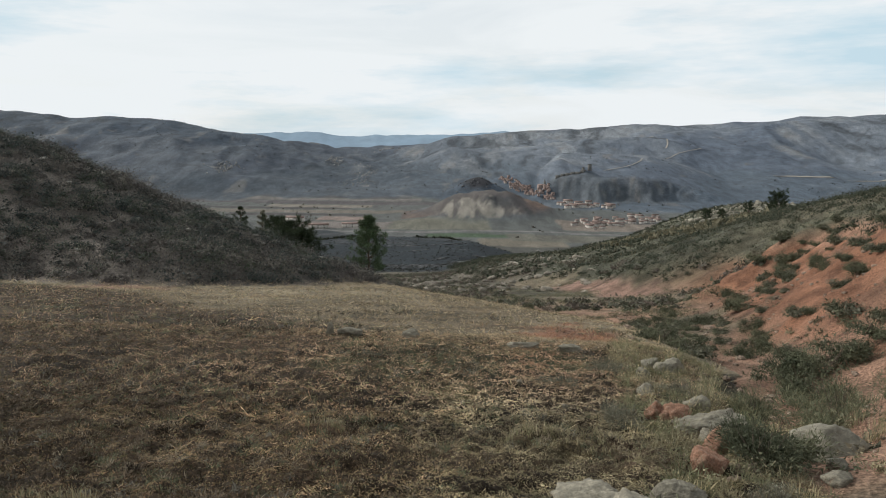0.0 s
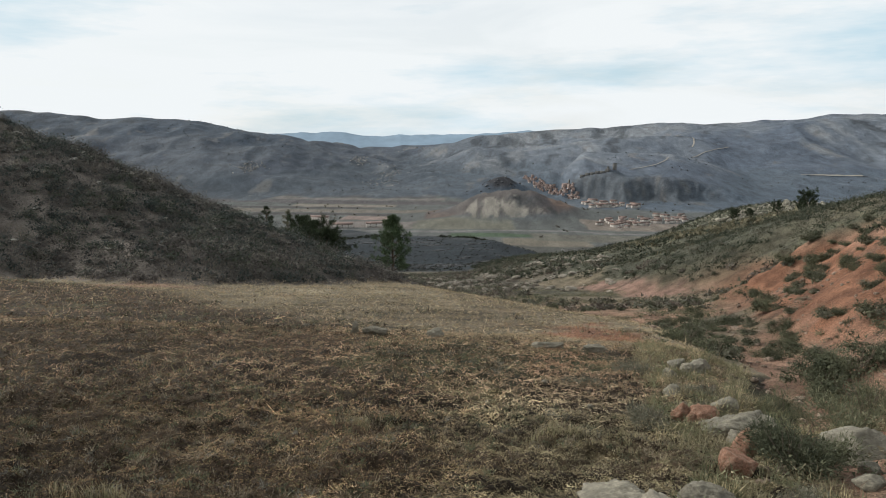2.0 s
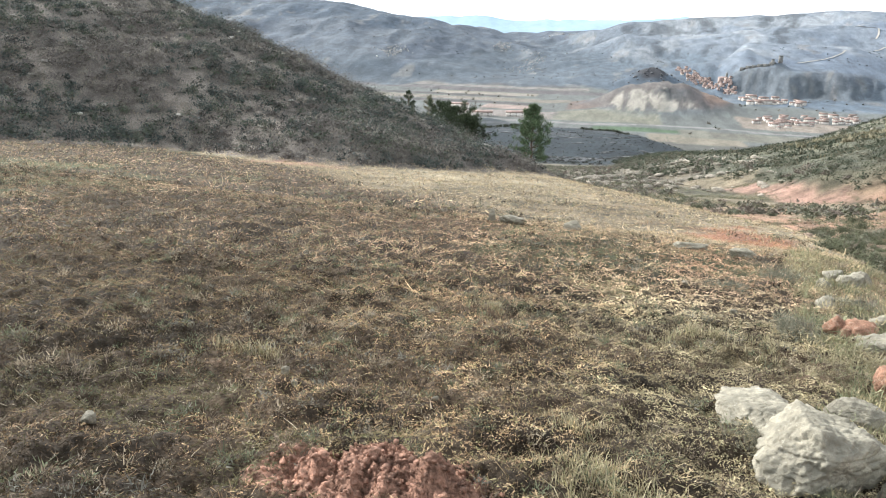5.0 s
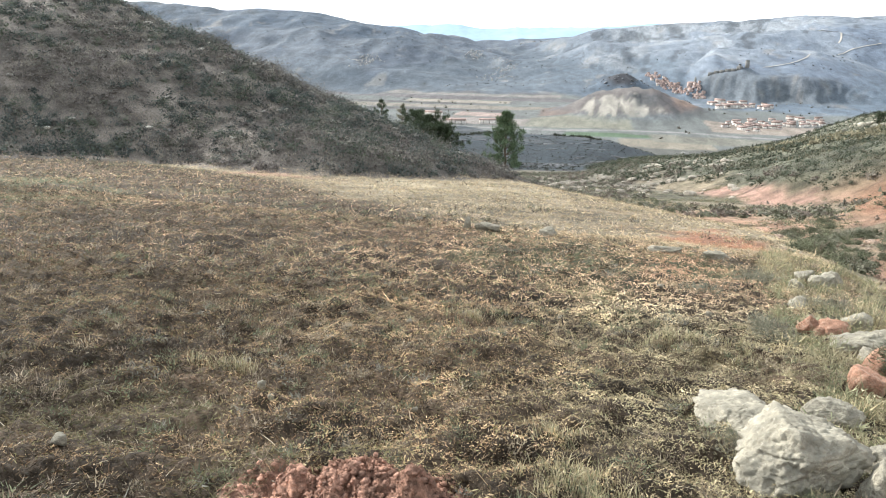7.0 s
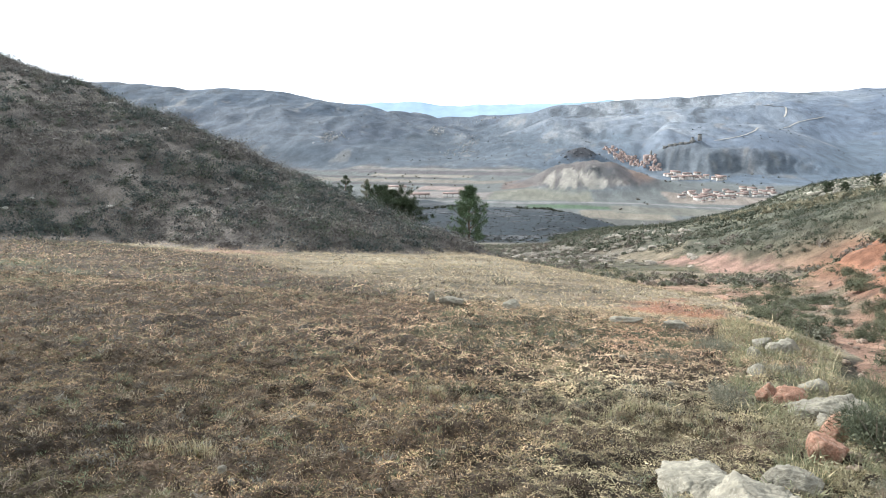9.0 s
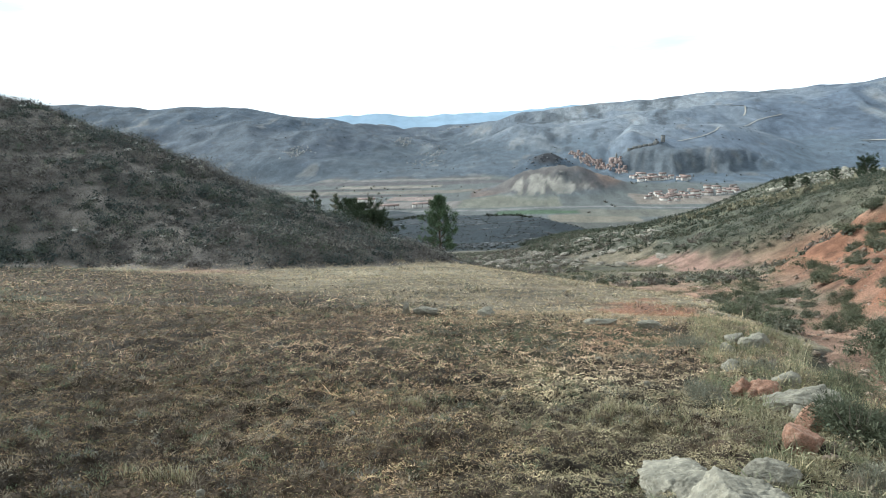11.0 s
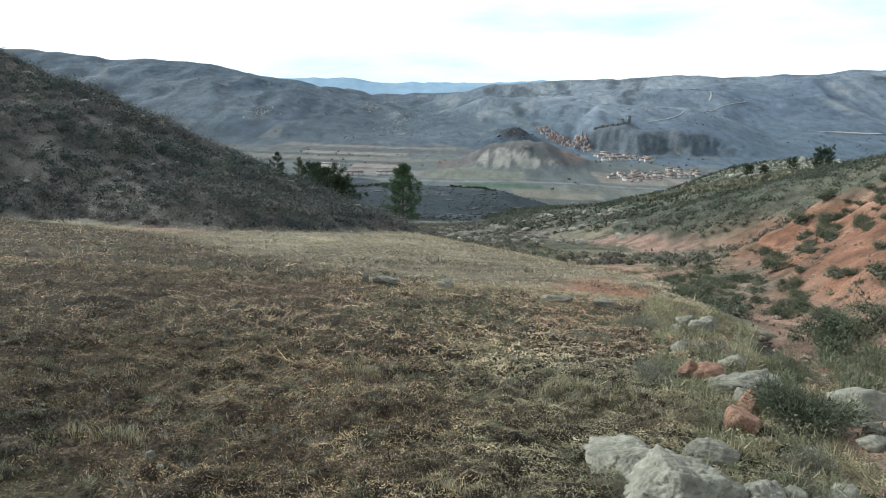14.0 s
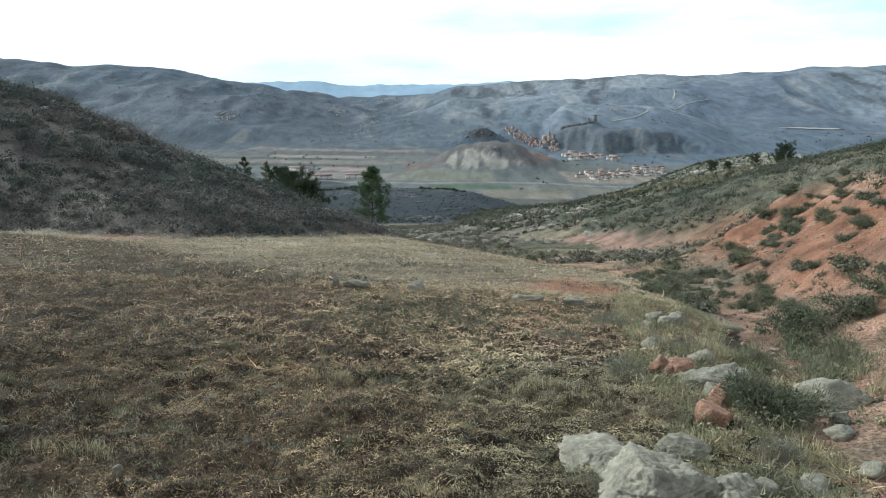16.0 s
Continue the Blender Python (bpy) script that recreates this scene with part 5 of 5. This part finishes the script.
# ---- far ridge, tracks ----
def backdrop():
    az = np.radians(np.arange(-24, 12, 0.25))
    rows = []
    for f in np.linspace(0, 1, 8):
        d = 4250 + 420 * f
        crest = 8 * np.sin(az * 23) + 18 * fbm(np.degrees(az) * 0.6, az * 0 + 3, 1.0, 4) - 6
        rows.append(np.stack([d * np.sin(az), d * np.cos(az), -230 + (230 + crest) * f ** 0.8], -1))
    v = np.concatenate(rows)
    m = len(az)
    i, j = np.meshgrid(np.arange(7), np.arange(m - 1), indexing="ij")
    a = (i * m + j).ravel()
    t = np.concatenate([np.stack([a, a + 1, a + m + 1], -1), np.stack([a, a + m + 1, a + m], -1)])
    # blue base and faint emission stand in for haze over the ridge
    mat = material("far_blue_haze_glow", (0.16, 0.22, 0.28), grain=0.01, coarse=0.002, amount=0.15, bump=0)
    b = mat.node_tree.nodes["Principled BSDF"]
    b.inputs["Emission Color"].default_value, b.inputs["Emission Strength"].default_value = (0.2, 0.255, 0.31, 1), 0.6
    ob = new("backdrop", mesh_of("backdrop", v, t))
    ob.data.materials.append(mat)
    return tagged(ob, "hazy blue ridge on the horizon", "backdrop", kind="structure")


backdrop()
M_track = material("pale_dirt_track", (0.3, 0.28, 0.25), grain=0.5, coarse=0.05, amount=0.2, bump=0)


def track(points, width, label):
    """A pale track draped over the ground."""
    pts = []
    for (x0, y0), (x1, y1) in zip(points, points[1:]):
        n = max(2, int(math.hypot(x1 - x0, y1 - y0) / 12))
        pts += [(x0 + (x1 - x0) * k / n, y0 + (y1 - y0) * k / n) for k in range(n)]
    pts.append(points[-1])
    p = np.array(pts)
    p = p + np.stack([fbm(p[:, 0], p[:, 1], 60, 2), fbm(p[:, 1], p[:, 0], 60, 2)], -1) * 10
    d = np.gradient(p, axis=0)
    d /= np.linalg.norm(d, axis=1, keepdims=True)
    s = np.stack([-d[:, 1], d[:, 0]], -1) * width / 2
    l, r = p - s, p + s
    v = np.concatenate([np.column_stack([q, height(q[:, 0], q[:, 1]) + 1.2]) for q in (l, r)])
    n = len(p)
    k = np.arange(n - 1)
    t = np.concatenate([np.stack([k, k + n, k + n + 1], -1), np.stack([k, k + n + 1, k + 1], -1)])
    ob = new("track", mesh_of("track", v, t))
    ob.data.materials.append(M_track)
    return tagged(ob, label, "track", kind="structure")


track([(625, 2190), (560, 2080), (600, 1990), (585, 1930)], 4, "pale dirt track zigzagging on the far hillside")
track([(440, 1620), (400, 1540), (376, 1497), (344, 1473), (310, 1440)], 3, "thin pale track climbing behind the castle crag")
track([(660, 1905), (600, 1860), (558, 1840)], 3, "pale dirt track climbing behind the castle crag")
track([(700, 1560), (758, 1527), (812, 1470), (860, 1440), (930, 1450)], 8, "pale road cut across the far slope")


# ---- buildings ----
def box_arrays(x0, x1, y0, y1, z0, z1):
    v = [(x, y, z) for z in (z0, z1) for y in (y0, y1) for x in (x0, x1)]
    q = [(0, 2, 3, 1), (4, 5, 7, 6), (0, 1, 5, 4), (2, 6, 7, 3), (0, 4, 6, 2), (1, 3, 7, 5)]
    return v, [t for a, b, c, d in q for t in ((a, b, c), (a, c, d))]


def make_house(w, d, h, wall, label, floors=2):
    root = new("house")
    v, t = box_arrays(-w / 2, w / 2, -d / 2, d / 2, -3, h)
    part("wall", mesh_of("wall", v, t), wall, root)
    e, r = 0.5, h + 0.32 * d
    v = [(-w / 2 - e, -d / 2 - e, h - 0.1), (w / 2 + e, -d / 2 - e, h - 0.1), (w / 2 + e, d / 2 + e, h - 0.1), (-w / 2 - e, d / 2 + e, h - 0.1), (-w / 2 - e, 0, r), (w / 2 + e, 0, r)]
    q = [(0, 1, 5), (0, 5, 4), (2, 3, 4), (2, 4, 5), (0, 4, 3), (1, 2, 5), (0, 3, 2), (0, 2, 1)]
    part("roof", mesh_of("roof", v, q), M_roof, root, "terracotta tiled gable roof")
    for f in range(floors):
        for k in range(3):
            x = (k - 1) * w * 0.3
            z = 1.2 + f * 2.8
            v, t = box_arrays(x - 0.5, x + 0.5, -d / 2 - 0.06, -d / 2 + 0.1, z, z + 1.3)
            part("window", mesh_of("window", v, t), M_glass, root)
    return tagged(root, label, "house")


M_glass = material("dark_window", (0.04, 0.045, 0.05), rough=0.2, grain=2, amount=0.1, bump=0, spec=0.5)
HOUSES = [make_house(9, 8, 6, M_pinkwall, "reddish plastered town house with a terracotta roof"), make_house(12, 9, 7.5, M_pinkwall, "reddish plastered town house with a terracotta roof"),
          make_house(11, 8, 5.5, M_wall, "pale rendered house with a terracotta roof"), make_house(18, 9, 6, M_wall, "long pale building with a terracotta roof")]
hg = np.random.default_rng(501)
for i in range(150):
    # the old town, strung down its slope
    u = hg.random()
    x, y = 122 + 74 * u + hg.normal(0, 6), 1505 - 168 * u + hg.normal(0, 12)
    copy_thing(HOUSES[i % 2 if i % 5 else 2], pose(x, y, float(height(x, y)), 0, 0, hg.uniform(-30, 30)) @ Matrix.Scale(hg.uniform(0.3, 0.48), 4))["group"] = "houses of the old town"
for i in range(96):
    # the lower town: larger blocks behind the hillock, then houses along the valley road
    u = hg.random()
    if i < 26:
        x, y, k = hg.uniform(198, 280), hg.uniform(1185, 1285), hg.uniform(0.55, 0.9)
    else:
        x, y, k = 185 + 120 * u + hg.normal(0, 9), 955 + 85 * u + hg.normal(0, 20), hg.uniform(0.36, 0.6)
    copy_thing(HOUSES[2 + (i % 3 == 0)], pose(x, y, float(height(x, y)), 0, 0, hg.uniform(-40, 40)) @ Matrix.Scale(k, 4))["group"] = "houses of the lower town"
for x, y, a in ((-160, 935, 5), (-118, 945, 12), (-205, 1010, -8)):
    copy_thing(HOUSES[3], pose(x, y, float(height(x, y)), 0, 0, a) @ Matrix.Diagonal((1.4, 1, 0.8, 1)))["label"] = "long low farm building with a terracotta roof"
for ob in HOUSES:
    for o in (*ob.children_recursive, ob):
        bpy.data.objects.remove(o)


def make_castle():
    x, y = 273, 1372
    root = new("castle")
    root.matrix_world = pose(x, y, float(height(x, y)) - 2)
    v, t = [], []
    z0 = float(height(x, y)) - 2
    walls = []
    for k in range(6):
        wx, wy = -12 - 9 * k, 1.5 * k
        zt = float(height(x + wx, y + wy)) - z0
        walls.append(("curtain_wall", (wx - 5, wx + 5, wy - 1, wy + 1, zt - 5, zt + 4)))
    for name, b in [("keep", (-3, 3, -3, 3, -4, 11)), ("turret", (-14, -10, -3, 2, -14, 5)), ] + walls:
        v, t = box_arrays(*b)
        if name != "curtain_wall":
            x0, x1, y0, y1, z0, z1 = b
            for cx in (x0 + 1, (x0 + x1) / 2, x1 - 1):
                for cy in (y0 + 1, y1 - 1):
                    vv, tt = box_arrays(cx - 0.9, cx + 0.9, cy - 0.9, cy + 0.9, z1, z1 + 1.8)
                    t = t + [tuple(i + len(v) for i in q) for q in tt]
                    v = v + vv
        part(name, mesh_of(name, v, t), M_castle, root)
    return tagged(root, "ruined stone castle with a square keep on the crag", "castle")


make_castle()


def make_church():
    x, y = 186, 1385
    root = new("church")
    root.matrix_world = pose(x, y, float(height(x, y)), 0, 0, 20) @ Matrix.Scale(0.6, 4)
    v, t = box_arrays(-12, 8, -6, 6, -4, 11)
    part("nave", mesh_of("nave", v, t), M_pinkwall, root)
    v = [(-12.5, -6.5, 11), (8.5, -6.5, 11), (8.5, 6.5, 11), (-12.5, 6.5, 11), (-12.5, 0, 14), (8.5, 0, 14)]
    part("roof", mesh_of("roof", v, [(0, 1, 5), (0, 5, 4), (2, 3, 4), (2, 4, 5), (0, 4, 3), (1, 2, 5)]), M_roof, root)
    v, t = box_arrays(8, 13, -2.5, 2.5, -4, 20)
    tower = part("tower", mesh_of("tower", v, t), M_castle, root)
    v = [(7.8, -2.7, 20), (13.2, -2.7, 20), (13.2, 2.7, 20), (7.8, 2.7, 20), (10.5, 0, 29)]
    part("spire", mesh_of("spire", v, [(0, 1, 4), (1, 2, 4), (2, 3, 4), (3, 0, 4)]), M_castle, tower)
    return tagged(root, "old town church with a tall pointed tower", "church")


make_church()


def polar(az, d):
    return d * math.sin(radians(az)), d * math.cos(radians(az))


def make_hut(az, d):
    x, y = polar(az, d)
    root = new("hut")
    root.matrix_world = pose(x, y, float(height(x, y)) - 0.2, 0, 0, 15)
    v, t = box_arrays(-1.2, 1.2, -1.0, 1.0, -0.5, 2.2)
    part("wall", mesh_of("wall", v, t), M_white, root)
    v, t = box_arrays(-1.35, 1.35, -1.15, 1.15, 2.2, 2.35)
    part("roof", mesh_of("roof", v, t), M_pole, root)
    return tagged(root, "small whitewashed hut beside the power line", "hut")


def make_pole(az, d, tall):
    x, y = polar(az, d)
    root = new("utility_pole")
    root.matrix_world = pose(x, y, float(height(x, y)) - 0.2, 0, 0, 20)
    v, t = tube([(0, 0, 0), (0, 0, tall * 0.5), (0, 0, tall)], [0.22, 0.18, 0.14], 8)
    part("post", mesh_of("post", v, t), M_pole, root)
    v, t = box_arrays(-1.1, 1.1, -0.08, 0.08, tall - 0.9, tall - 0.7)
    part("crossarm", mesh_of("crossarm", v, t), M_pole, root)
    return tagged(root, "grey concrete utility pole with a crossarm", "pole", "power line poles")


make_hut(7.15, 395)
for az, d, tall in ((7.5, 398, 8), (8.4, 392, 8), (10.0, 430, 11)):
    make_pole(az, d, tall)


def edge_growth():
    """Feathery grey-green growth round the pale rocks at the field's edge."""
    x, y, g = scatter(1800, 0.2, 4.4, 2.8, 12.5, 601)
    field, edge, brow, gully, bank, right, up, hill = near_parts(x, y)
    keep = (edge > -0.75) & (edge < np.where(y > 6.5, 1.0, 0.45)) & (g.random(len(x)) < 0.6) & ~gully_way(x, y)
    x, y = x[keep], y[keep]
    n = len(x)
    rad = g.uniform(0.06, 0.19, n)
    cen = np.stack([x, y, height(x, y) - 0.02], -1)
    v, t = leaves(cen, rad, 110, 0.006, g, flat=1.0, hollow=0.15, stretch=11.0)
    c = tints([(0.24, 0.235, 0.14), (0.29, 0.255, 0.16), (0.19, 0.2, 0.115), (0.4, 0.335, 0.2), (0.2, 0.16, 0.115)], [0.3, 0.25, 0.2, 0.15, 0.1], n, 330, g, 0.3)
    stuff("edge_growth", v, t, c, M_straw, "feathery grey-green low growth round the pale rocks", "scrub")


edge_growth()
